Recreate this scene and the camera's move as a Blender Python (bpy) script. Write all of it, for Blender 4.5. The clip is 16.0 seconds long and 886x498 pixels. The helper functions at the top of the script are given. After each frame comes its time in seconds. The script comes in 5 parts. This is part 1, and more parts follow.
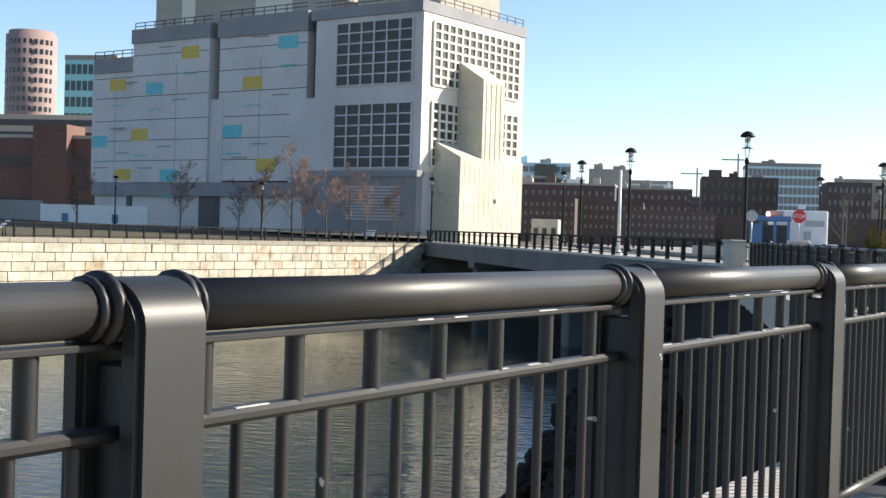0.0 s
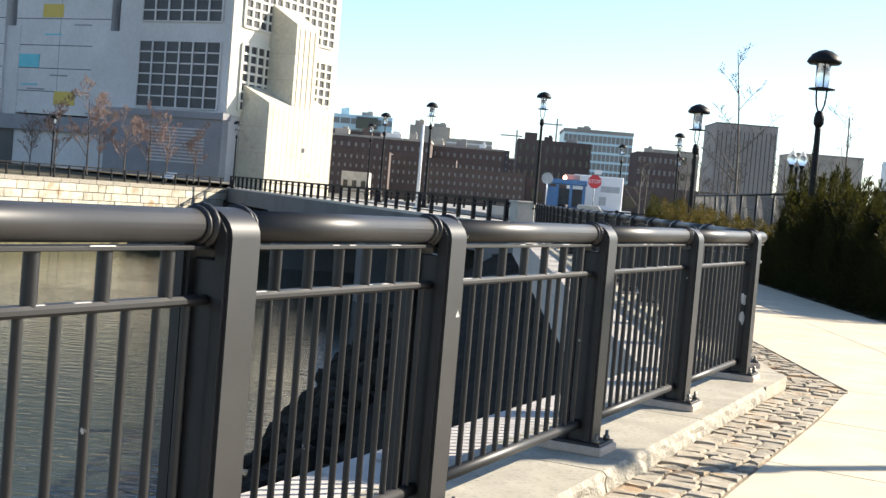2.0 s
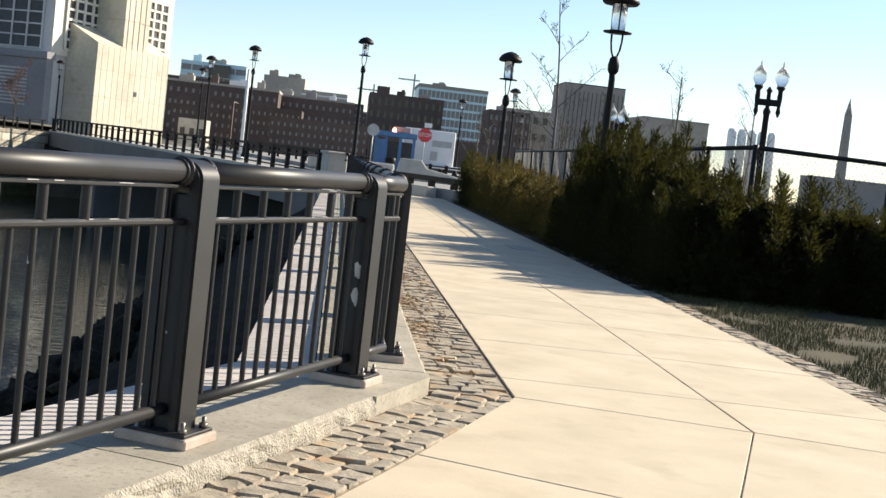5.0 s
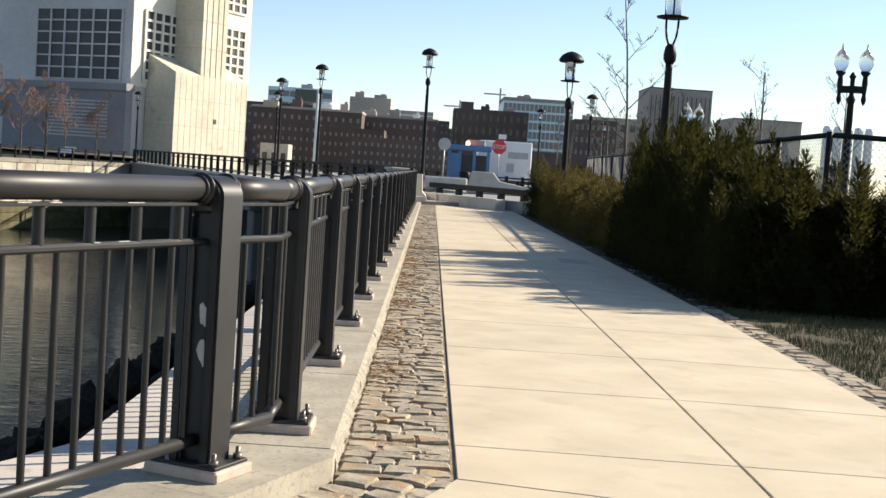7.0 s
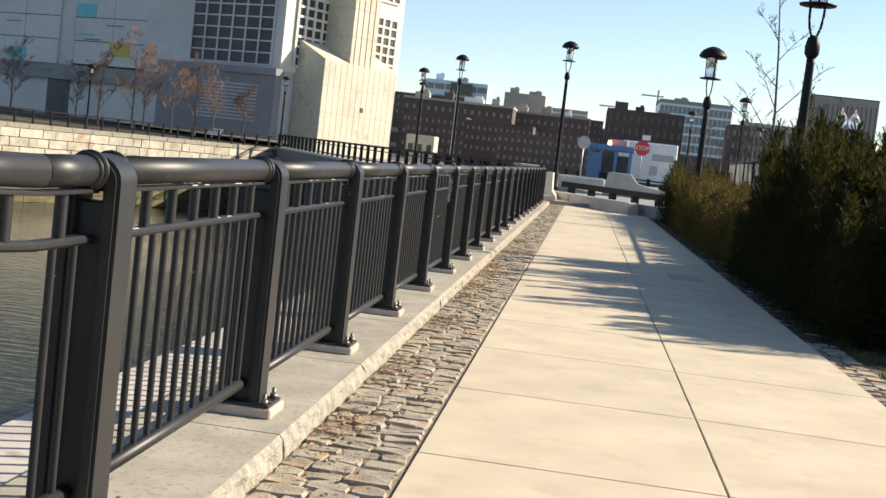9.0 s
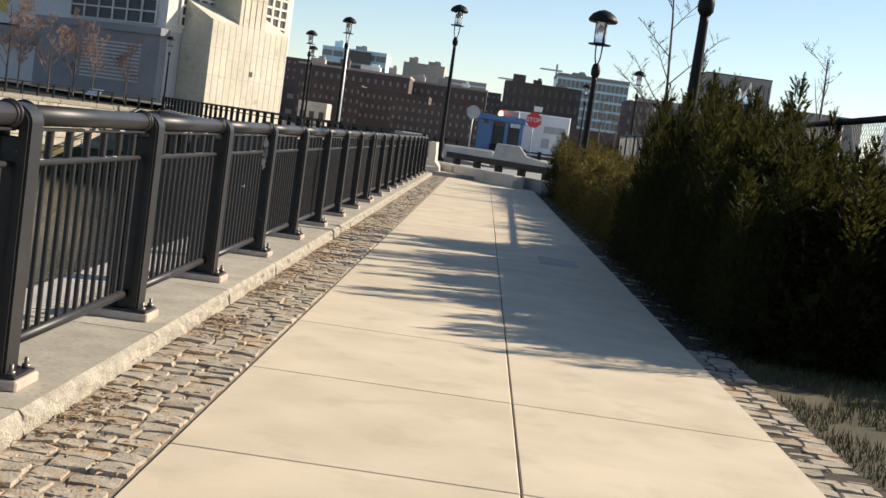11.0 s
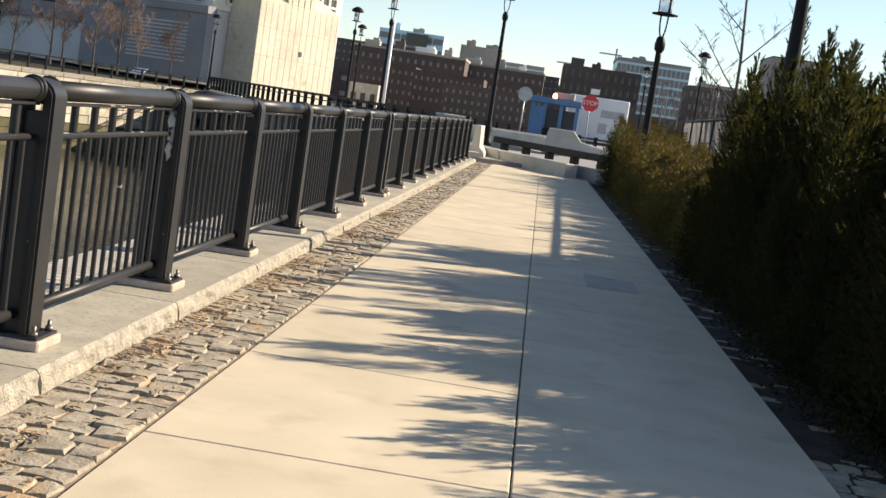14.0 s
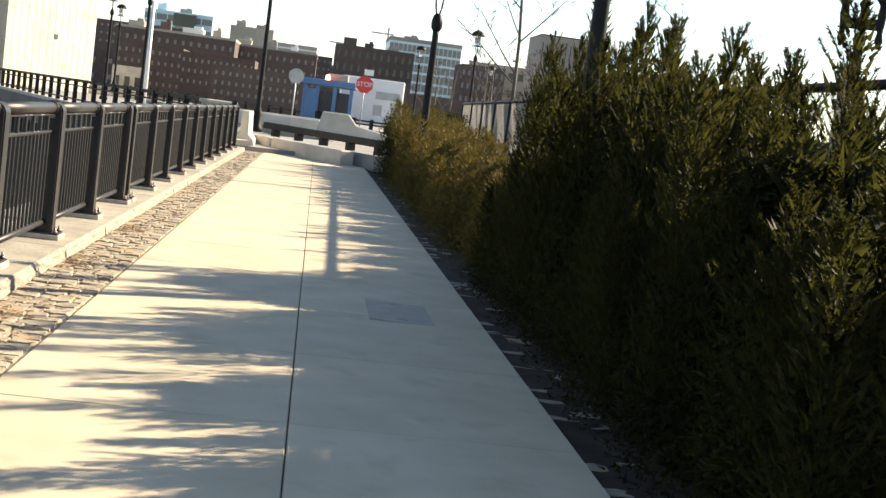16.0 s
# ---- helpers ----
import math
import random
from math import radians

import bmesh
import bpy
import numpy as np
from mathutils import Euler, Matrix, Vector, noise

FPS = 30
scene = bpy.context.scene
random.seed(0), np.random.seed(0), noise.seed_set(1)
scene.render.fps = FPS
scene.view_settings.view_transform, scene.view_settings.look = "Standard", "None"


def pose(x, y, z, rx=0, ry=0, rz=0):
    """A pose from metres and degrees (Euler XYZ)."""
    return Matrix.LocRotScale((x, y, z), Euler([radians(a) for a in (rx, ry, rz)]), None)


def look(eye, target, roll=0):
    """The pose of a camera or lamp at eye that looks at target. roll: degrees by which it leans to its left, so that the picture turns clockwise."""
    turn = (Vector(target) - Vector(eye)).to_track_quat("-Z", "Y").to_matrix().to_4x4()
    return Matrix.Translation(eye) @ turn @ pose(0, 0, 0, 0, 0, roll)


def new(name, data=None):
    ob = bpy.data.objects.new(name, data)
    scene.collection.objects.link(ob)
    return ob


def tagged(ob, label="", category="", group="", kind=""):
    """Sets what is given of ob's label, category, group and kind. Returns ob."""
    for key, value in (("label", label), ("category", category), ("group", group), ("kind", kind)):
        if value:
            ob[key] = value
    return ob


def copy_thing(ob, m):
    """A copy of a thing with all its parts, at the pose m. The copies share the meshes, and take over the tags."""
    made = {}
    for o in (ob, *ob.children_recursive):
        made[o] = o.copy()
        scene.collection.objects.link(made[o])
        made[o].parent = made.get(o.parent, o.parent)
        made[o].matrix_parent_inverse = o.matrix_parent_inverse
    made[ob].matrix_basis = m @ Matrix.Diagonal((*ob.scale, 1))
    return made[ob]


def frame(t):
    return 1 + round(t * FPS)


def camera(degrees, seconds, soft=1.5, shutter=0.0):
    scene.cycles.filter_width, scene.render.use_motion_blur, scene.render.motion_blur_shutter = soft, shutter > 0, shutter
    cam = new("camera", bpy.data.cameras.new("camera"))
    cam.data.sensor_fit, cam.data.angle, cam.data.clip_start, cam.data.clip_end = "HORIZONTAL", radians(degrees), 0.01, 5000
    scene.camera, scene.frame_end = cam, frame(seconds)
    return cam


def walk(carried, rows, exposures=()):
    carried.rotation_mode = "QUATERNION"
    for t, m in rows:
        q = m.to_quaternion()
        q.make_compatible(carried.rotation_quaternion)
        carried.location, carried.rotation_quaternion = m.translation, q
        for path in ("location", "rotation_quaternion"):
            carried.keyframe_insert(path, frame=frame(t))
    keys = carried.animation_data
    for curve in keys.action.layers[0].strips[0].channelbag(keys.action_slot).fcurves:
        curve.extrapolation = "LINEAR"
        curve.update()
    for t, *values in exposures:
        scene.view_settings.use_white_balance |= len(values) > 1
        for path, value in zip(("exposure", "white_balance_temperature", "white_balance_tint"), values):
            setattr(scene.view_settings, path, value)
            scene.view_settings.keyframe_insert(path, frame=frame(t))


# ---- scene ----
cam = camera(39.2, 16.0)
PATH = [
    (0, (-4.281, -19.39, 1.282), (-4.626, -17.421, 1.252), 1.7),
    (0.5, (-3.984, -18.793, 1.256), (-4.106, -16.797, 1.205), 5.8),
    (1, (-3.61, -18.425, 1.244), (-3.721, -16.429, 1.185), 3.7),
    (1.5, (-3.266, -18.0, 1.244), (-3.321, -16.002, 1.178), 5.9),
    (2, (-2.989, -17.574, 1.28), (-3.044, -15.577, 1.191), 4.8),
    (2.5, (-2.623, -17.132, 1.281), (-2.697, -15.137, 1.174), 5.4),
    (3, (-2.318, -16.534, 1.241), (-2.359, -14.537, 1.128), 6.1),
    (3.5, (-1.97, -16.111, 1.214), (-1.902, -14.117, 1.083), 4.0),
    (4, (-1.671, -15.676, 1.228), (-1.535, -13.685, 1.092), 6.1),
    (4.2, (-1.578, -15.461, 1.245), (-1.397, -13.474, 1.107), 6.6),
    (6.3, (-0.443, -13.706, 1.314), (-0.304, -11.715, 1.183), 6.1),
    (6.5, (-0.372, -13.458, 1.288), (-0.282, -11.463, 1.166), 5.9),
    (7, (-0.179, -12.839, 1.273), (-0.154, -10.843, 1.146), 3.8),
    (7.5, (0.05, -12.354, 1.294), (-0.022, -10.362, 1.139), 5.2),
    (8, (0.205, -11.826, 1.313), (0.004, -9.843, 1.152), 5.5),
    (8.2, (0.279, -11.631, 1.322), (0.048, -9.65, 1.175), 4.8),
    (10.3, (0.894, -9.263, 1.282), (0.726, -7.277, 1.114), 10.1),
    (10.5, (0.913, -9.009, 1.304), (0.796, -7.019, 1.137), 8.6),
    (11, (1.028, -8.461, 1.294), (0.985, -6.47, 1.114), 8.0),
    (11.5, (1.049, -7.878, 1.277), (0.999, -5.887, 1.091), 11.7),
    (12, (1.116, -7.297, 1.297), (1.132, -5.306, 1.114), 8.5),
    (12.5, (1.192, -6.692, 1.31), (1.18, -4.7, 1.133), 9.6),
    (13, (1.206, -6.074, 1.33), (1.208, -4.084, 1.129), 8.4),
    (13.5, (1.271, -5.527, 1.312), (1.231, -3.538, 1.11), 8.7),
    (14, (1.263, -4.933, 1.304), (1.135, -2.949, 1.086), 8.6),
    (14.5, (1.268, -4.309, 1.275), (1.179, -2.324, 1.045), 7.1),
    (15, (1.261, -3.817, 1.288), (1.126, -1.835, 1.056), 8.8),
    (15.5, (1.265, -3.315, 1.348), (1.284, -1.325, 1.142), 8.7),
    (16, (1.315, -2.882, 1.431), (1.54, -0.905, 1.231), 7.5),
]
walk(cam, [(t, look(eye, target, roll)) for t, eye, target, roll in PATH], [(0, 1.1, 6500, 10), (1, 1.34, 6550, 10), (1.5, 1.38, 6600, 10), (2, 1.36, 6600, 10), (3.5, 1.12, 6700, 10), (6.5, 0.85, 6750, 11), (8, 0.96, 6850, 11), (11, 0.69, 6900, 12), (12.5, 0.8, 7000, 12), (14.5, 0.87, 7150, 12), (15, 0.8, 7200, 12), (15.5, 0.9, 7450, 11), (16, 1.44, 7700, 11)])


# ---- world, sun ----
SUN_AZ, SUN_EL = radians(64.8), radians(29.5)
world = bpy.data.worlds.new("world")
scene.world = world
world.use_nodes = True
wn = world.node_tree.nodes
sky = wn.new("ShaderNodeTexSky")
sky.sky_type, sky.sun_disc = "NISHITA", False
sky.sun_elevation, sky.sun_rotation = SUN_EL, SUN_AZ
sky.air_density, sky.dust_density, sky.ozone_density = 0.9, 0.15, 2.2
wn["Background"].inputs["Strength"].default_value = 0.092
world.node_tree.links.new(sky.outputs[0], wn["Background"].inputs[0])
sun = new("sun", bpy.data.lights.new("sun", "SUN"))
sun.data.energy, sun.data.angle, sun.data.color = 5.0, radians(0.53), (1.0, 0.91, 0.76)
sun.matrix_world = look((60 * math.sin(SUN_AZ), 60 * math.cos(SUN_AZ), 60 * math.tan(SUN_EL)), (0, 0, 0))


# ---- materials ----
def mat(name, a, b, rough=0.7, metal=0.0, scale=4.0, fine=60.0, bump=0.2, dist=0.01, rand=0.0, spec=0.5, speck=None, detail=6.0, speck_at=(0.62, 0.7), speck_scale=9.0):
    """Two colours mixed by coarse and fine noise, with relief; rand: shift of value from object to object; speck: colour of flecks."""
    m = bpy.data.materials.new(name)
    m.use_nodes = True
    n, l = m.node_tree.nodes, m.node_tree.links
    bs = n["Principled BSDF"]
    co = n.new("ShaderNodeTexCoord")
    geo = n.new("ShaderNodeNewGeometry")
    n1, n2 = n.new("ShaderNodeTexNoise"), n.new("ShaderNodeTexNoise")
    n1.inputs["Scale"].default_value, n1.inputs["Detail"].default_value = scale, detail
    n2.inputs["Scale"].default_value, n2.inputs["Detail"].default_value = fine, 3
    for q in (n1, n2):
        l.new(geo.outputs["Position"], q.inputs["Vector"])
    add = n.new("ShaderNodeMath")
    add.operation = "MULTIPLY_ADD"
    add.inputs[1].default_value, add.inputs[2].default_value = 0.45, 0.0
    l.new(n2.outputs[0], add.inputs[0])
    sm = n.new("ShaderNodeMath")
    sm.operation = "MULTIPLY_ADD"
    sm.inputs[1].default_value = 0.75
    l.new(n1.outputs[0], sm.inputs[0])
    l.new(add.outputs[0], sm.inputs[2])
    ramp = n.new("ShaderNodeValToRGB")
    ramp.color_ramp.elements[0].position, ramp.color_ramp.elements[1].position = 0.4, 0.8
    ramp.color_ramp.elements[0].color, ramp.color_ramp.elements[1].color = (*a, 1), (*b, 1)
    l.new(sm.outputs[0], ramp.inputs[0])
    out = ramp.outputs[0]
    if speck:
        n3 = n.new("ShaderNodeTexNoise")
        n3.inputs["Scale"].default_value, n3.inputs["Detail"].default_value = speck_scale, 8
        l.new(geo.outputs["Position"], n3.inputs["Vector"])
        r3 = n.new("ShaderNodeValToRGB")
        r3.color_ramp.elements[0].position, r3.color_ramp.elements[1].position = speck_at
        l.new(n3.outputs[0], r3.inputs[0])
        mx = n.new("ShaderNodeMix")
        mx.data_type = "RGBA"
        l.new(r3.outputs[0], mx.inputs[0])
        l.new(out, mx.inputs[6])
        mx.inputs[7].default_value = (*speck, 1)
        out = mx.outputs[2]
    if rand:
        oi = n.new("ShaderNodeObjectInfo")
        isl = n.new("ShaderNodeMath")
        isl.operation = "ADD"
        l.new(oi.outputs["Random"], isl.inputs[0])
        l.new(geo.outputs["Random Per Island"], isl.inputs[1])
        mr = n.new("ShaderNodeMapRange")
        mr.inputs[1].default_value, mr.inputs[2].default_value = 0.0, 2.0
        mr.inputs[3].default_value, mr.inputs[4].default_value = 1 - rand, 1 + rand
        l.new(isl.outputs[0], mr.inputs[0])
        hs = n.new("ShaderNodeHueSaturation")
        l.new(mr.outputs[0], hs.inputs["Value"])
        l.new(out, hs.inputs["Color"])
        out = hs.outputs[0]
    l.new(out, bs.inputs["Base Color"])
    bs.inputs["Roughness"].default_value, bs.inputs["Metallic"].default_value = rough, metal
    bs.inputs["Specular IOR Level"].default_value = spec
    if bump:
        bp = n.new("ShaderNodeBump")
        bp.inputs["Strength"].default_value, bp.inputs["Distance"].default_value = bump, dist
        l.new(sm.outputs[0], bp.inputs["Height"])
        l.new(bp.outputs[0], bs.inputs["Normal"])
    return m


PAINT = mat("black_paint", (0.013, 0.013, 0.014), (0.022, 0.0218, 0.0235), 0.46, 0.0, 6, 220, 0.08, 0.002, spec=0.4, speck=(0.42, 0.41, 0.4), speck_at=(0.735, 0.75), speck_scale=14)
PLAIN_BLACK = mat("lamp_black", (0.008, 0.008, 0.0085), (0.017, 0.017, 0.018), 0.5, 0.0, 6, 90, 0.05, 0.002, spec=0.14)
WORN = mat("worn_primer", (0.38, 0.37, 0.36), (0.55, 0.54, 0.53), 0.6, 0.0, 20, 120, 0.2, 0.002)
STEEL = mat("bolt_steel", (0.12, 0.11, 0.1), (0.3, 0.26, 0.22), 0.45, 0.8, 30, 150, 0.2, 0.002)
PLATE = mat("base_plate_grout", (0.36, 0.285, 0.235), (0.53, 0.43, 0.36), 0.9, 0.0, 10, 120, 0.4, 0.004)
CONCRETE = mat("path_concrete", (0.45, 0.38, 0.27), (0.59, 0.503, 0.37), 0.88, 0.0, 1.9, 160, 0.2, 0.003, rand=0.07, speck=(0.41, 0.342, 0.24), speck_at=(0.55, 0.8), speck_scale=3.2)
# near-black ground colour that paints in the hedge's shade
HEDGE_SHADE = mat("hedge_shade", (0.012, 0.009, 0.006), (0.07, 0.05, 0.032), 0.95, 0.0, 6, 130, 0.8, 0.012, rand=0.3)
BED_SAND = mat("sandy_bedding", (0.13, 0.1, 0.07), (0.36, 0.28, 0.19), 0.95, 0.0, 9, 140, 0.5, 0.008)
JOINT = mat("joint_dirt", (0.06, 0.048, 0.035), (0.19, 0.145, 0.1), 0.95, 0.0, 12, 160, 0.3, 0.004)
GRANITE = mat("kerb_granite", (0.27, 0.243, 0.19), (0.43, 0.39, 0.31), 0.88, 0.0, 4, 130, 0.5, 0.005, rand=0.1, speck=(0.2, 0.182, 0.148), speck_at=(0.54, 0.75), speck_scale=38)
GRANITE_ROUGH = mat("split_granite", (0.22, 0.2, 0.16), (0.47, 0.42, 0.34), 0.9, 0.0, 14, 90, 1.0, 0.03)
COBBLE = mat("cobble_granite", (0.2, 0.172, 0.13), (0.46, 0.395, 0.3), 0.9, 0.0, 9, 90, 0.9, 0.012, rand=0.22, speck=(0.4, 0.27, 0.15), speck_at=(0.55, 0.68), speck_scale=4)
LEDGE = mat("ledge_concrete", (0.4, 0.36, 0.32), (0.56, 0.51, 0.46), 0.9, 0.0, 2.5, 120, 0.25, 0.004, rand=0.08, speck=(0.28, 0.23, 0.18), speck_at=(0.6, 0.75), speck_scale=5)
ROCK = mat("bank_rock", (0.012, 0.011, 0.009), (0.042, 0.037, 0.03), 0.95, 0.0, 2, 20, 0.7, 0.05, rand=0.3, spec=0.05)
GRASS = mat("winter_grass", (0.028, 0.028, 0.012), (0.09, 0.07, 0.034), 0.95, 0.0, 0.9, 40, 0.5, 0.02)
SOIL = mat("ground_soil", (0.09, 0.08, 0.06), (0.2, 0.18, 0.14), 0.95, 0.0, 0.4, 8, 0.3, 0.02)
ASPHALT = mat("road_asphalt", (0.2, 0.195, 0.185), (0.32, 0.31, 0.29), 0.9, 0.0, 0.7, 60, 0.2, 0.004)
BARRIER = mat("barrier_concrete", (0.36, 0.34, 0.3), (0.56, 0.53, 0.47), 0.9, 0.0, 1.4, 50, 0.3, 0.004)
WALLSTONE = mat("seawall_granite", (0.34, 0.31, 0.24), (0.68, 0.62, 0.5), 0.9, 0.0, 1.2, 12, 0.5, 0.03, rand=0.22, speck=(0.34, 0.2, 0.09), speck_at=(0.57, 0.72), speck_scale=0.5)
WEED = mat("wet_weedy_stone", (0.06, 0.06, 0.025), (0.19, 0.155, 0.06), 0.7, 0.0, 1.5, 10, 0.6, 0.03, rand=0.3)
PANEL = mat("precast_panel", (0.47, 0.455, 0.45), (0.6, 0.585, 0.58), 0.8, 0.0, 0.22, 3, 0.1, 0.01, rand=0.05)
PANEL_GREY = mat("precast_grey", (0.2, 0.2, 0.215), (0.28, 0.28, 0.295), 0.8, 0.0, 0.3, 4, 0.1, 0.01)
# lit copy of the precast: paler and warmer, sunlight in the colour
PANEL_SUNLIT = mat("precast_sunlit", (0.66, 0.62, 0.52), (0.76, 0.72, 0.62), 0.8, 0.0, 0.3, 5, 0.1, 0.01)
PYLON = mat("board_formed_concrete", (0.44, 0.41, 0.325), (0.62, 0.58, 0.47), 0.85, 0.0, 0.35, 3, 0.3, 0.02, speck=(0.3, 0.26, 0.18), speck_at=(0.62, 0.8), speck_scale=0.6)
YELLOW = mat("yellow_panel", (0.5, 0.36, 0.06), (0.58, 0.43, 0.09), 0.6, 0.0, 1, 10, 0.05)
TEAL = mat("teal_panel", (0.1, 0.42, 0.5), (0.14, 0.5, 0.58), 0.6, 0.0, 1, 10, 0.05)
# louvres and dark metal; also paints the shade inside recesses and openings
DARK = mat("louvre_and_recess_shade", (0.018, 0.019, 0.022), (0.05, 0.052, 0.06), 0.5, 0.0, 0.6, 6, 0.1)
DECK = mat("bridge_concrete", (0.09, 0.09, 0.09), (0.15, 0.15, 0.148), 0.85, 0.0, 0.4, 10, 0.2, 0.01)
BRICK = mat("dark_brick", (0.066, 0.05, 0.046), (0.12, 0.09, 0.08), 0.9, 0.0, 0.05, 1.5, 0.1, rand=0.12)
BRICK_RED = mat("red_brown_brick", (0.12, 0.065, 0.05), (0.19, 0.105, 0.085), 0.9, 0.0, 0.06, 1.5, 0.1)
PINK = mat("pinkish_brick", (0.25, 0.178, 0.165), (0.34, 0.25, 0.232), 0.85, 0.0, 0.1, 1.5, 0.1)
TAN = mat("tan_facade", (0.31, 0.275, 0.23), (0.43, 0.395, 0.34), 0.85, 0.0, 0.05, 1.0, 0.1, rand=0.1)
GREYCON = mat("grey_tower_concrete", (0.24, 0.225, 0.21), (0.35, 0.328, 0.305), 0.85, 0.0, 0.08, 2.0, 0.2)
WHITE = mat("white_paint", (0.7, 0.7, 0.69), (0.8, 0.8, 0.79), 0.5, 0.0, 1, 20, 0.05)
BLUE = mat("blue_booth_paint", (0.05, 0.14, 0.29), (0.085, 0.2, 0.38), 0.5, 0.0, 2, 30, 0.05)
REDP = mat("red_sign_paint", (0.55, 0.03, 0.04), (0.65, 0.05, 0.05), 0.45, 0.0, 5, 40, 0.02)
GREYM = mat("galvanised_metal", (0.32, 0.33, 0.34), (0.45, 0.46, 0.47), 0.45, 0.6, 5, 60, 0.05)
BARK = mat("bark", (0.06, 0.052, 0.044), (0.14, 0.12, 0.1), 0.9, 0.0, 6, 40, 0.4)
TWIG = mat("reddish_twigs", (0.15, 0.1, 0.085), (0.3, 0.21, 0.175), 0.9, 0.0, 2, 10, 0.0)
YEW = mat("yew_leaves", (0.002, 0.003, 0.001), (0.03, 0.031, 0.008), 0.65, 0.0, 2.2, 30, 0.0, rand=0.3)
YEW_TAN = mat("yew_leaves_bronzed", (0.018, 0.021, 0.006), (0.18, 0.13, 0.032), 0.6, 0.0, 1.6, 30, 0.0, rand=0.25)
for _mat in (YEW, YEW_TAN):
    _t = _mat.node_tree
    _tr, _mx = _t.nodes.new("ShaderNodeBsdfTranslucent"), _t.nodes.new("ShaderNodeMixShader")
    _mx.inputs[0].default_value = 0.4 if _mat is YEW else 0.28
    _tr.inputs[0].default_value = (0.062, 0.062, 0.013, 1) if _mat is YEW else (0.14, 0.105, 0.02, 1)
    _t.links.new(_t.nodes["Principled BSDF"].outputs[0], _mx.inputs[1])
    _t.links.new(_tr.outputs[0], _mx.inputs[2])
    _t.links.new(_mx.outputs[0], _t.nodes["Material Output"].inputs[0])
    _t.nodes["Principled BSDF"].inputs["Specular IOR Level"].default_value = 0.15
LEAF = mat("dead_leaves", (0.25, 0.15, 0.08), (0.47, 0.33, 0.2), 0.9, 0.0, 12, 60, 0.2, rand=0.3)
GLOW = bpy.data.materials.new("red_signal_light")
GLOW.use_nodes = True
GLOW.node_tree.nodes["Principled BSDF"].inputs["Base Color"].default_value = (0.9, 0.1, 0.05, 1)
GLOW.node_tree.nodes["Principled BSDF"].inputs["Emission Color"].default_value = (1, 0.25, 0.15, 1)
GLOW.node_tree.nodes["Principled BSDF"].inputs["Emission Strength"].default_value = 6


def glass(name, tint, rough=0.08, metal=0.0):
    m = bpy.data.materials.new(name)
    m.use_nodes = True
    b = m.node_tree.nodes["Principled BSDF"]
    b.inputs["Base Color"].default_value = (*tint, 1)
    b.inputs["Roughness"].default_value, b.inputs["Metallic"].default_value = rough, metal
    return m


PANE = glass("dark_window_glass", (0.015, 0.018, 0.022))
CURTAIN = glass("blue_curtain_glass", (0.5, 0.68, 0.76), 0.4, 0.2)
CURTAIN_GREEN = glass("green_curtain_glass", (0.16, 0.3, 0.32), 0.15, 0.5)
CLEAR = glass("lamp_glass", (0.85, 0.87, 0.88), 0.15)
CLEAR.node_tree.nodes["Principled BSDF"].inputs["Transmission Weight"].default_value = 0.75
CLEAR.node_tree.nodes["Principled BSDF"].inputs["IOR"].default_value = 1.1

WATER = bpy.data.materials.new("harbour_water")
WATER.use_nodes = True
_n, _l = WATER.node_tree.nodes, WATER.node_tree.links
_b = _n["Principled BSDF"]
_b.inputs["Base Color"].default_value = (0.028, 0.036, 0.028, 1)
_b.inputs["Roughness"].default_value, _b.inputs["IOR"].default_value = 0.09, 1.33
_g = _n.new("ShaderNodeNewGeometry")
_m = _n.new("ShaderNodeMapping")
_m.inputs["Scale"].default_value, _m.inputs["Rotation"].default_value = (1.0, 2.6, 1.0), (0, 0, radians(20))
_w1, _w2 = _n.new("ShaderNodeTexNoise"), _n.new("ShaderNodeTexNoise")
_w1.inputs["Scale"].default_value, _w1.inputs["Detail"].default_value = 1.1, 4
_w2.inputs["Scale"].default_value, _w2.inputs["Detail"].default_value = 0.12, 3
_l.new(_g.outputs["Position"], _m.inputs[0])
_l.new(_m.outputs[0], _w1.inputs["Vector"])
_l.new(_g.outputs["Position"], _w2.inputs["Vector"])
_mu = _n.new("ShaderNodeMath")
_mu.operation = "MULTIPLY"
_l.new(_w1.outputs[0], _mu.inputs[0])
_l.new(_w2.outputs[0], _mu.inputs[1])
_bp = _n.new("ShaderNodeBump")
_bp.inputs["Strength"].default_value, _bp.inputs["Distance"].default_value = 0.55, 0.16
_l.new(_mu.outputs[0], _bp.inputs["Height"])
_l.new(_bp.outputs[0], _b.inputs["Normal"])


# ---- building helpers ----
def link(name, bm_or_mesh, material=None, parent=None, m=None):
    if isinstance(bm_or_mesh, bmesh.types.BMesh):
        me = bpy.data.meshes.new(name)
        bm_or_mesh.to_mesh(me)
        bm_or_mesh.free()
    else:
        me = bm_or_mesh
    if material is not None and not me.materials:
        me.materials.append(material)
    ob = new(name, me)
    if parent is not None:
        ob.parent = parent
    if m is not None:
        ob.matrix_basis = m
    return ob


def part(name, bm, material, parent, label="", m=None):
    ob = link(name, bm, material, parent, m)
    if label:
        ob["label"] = label
    return ob


def thing(name, m, label, category, group="", kind=""):
    return tagged(place(new(name), m), label, category, group, kind)


def place(ob, m):
    ob.matrix_basis = m
    return ob


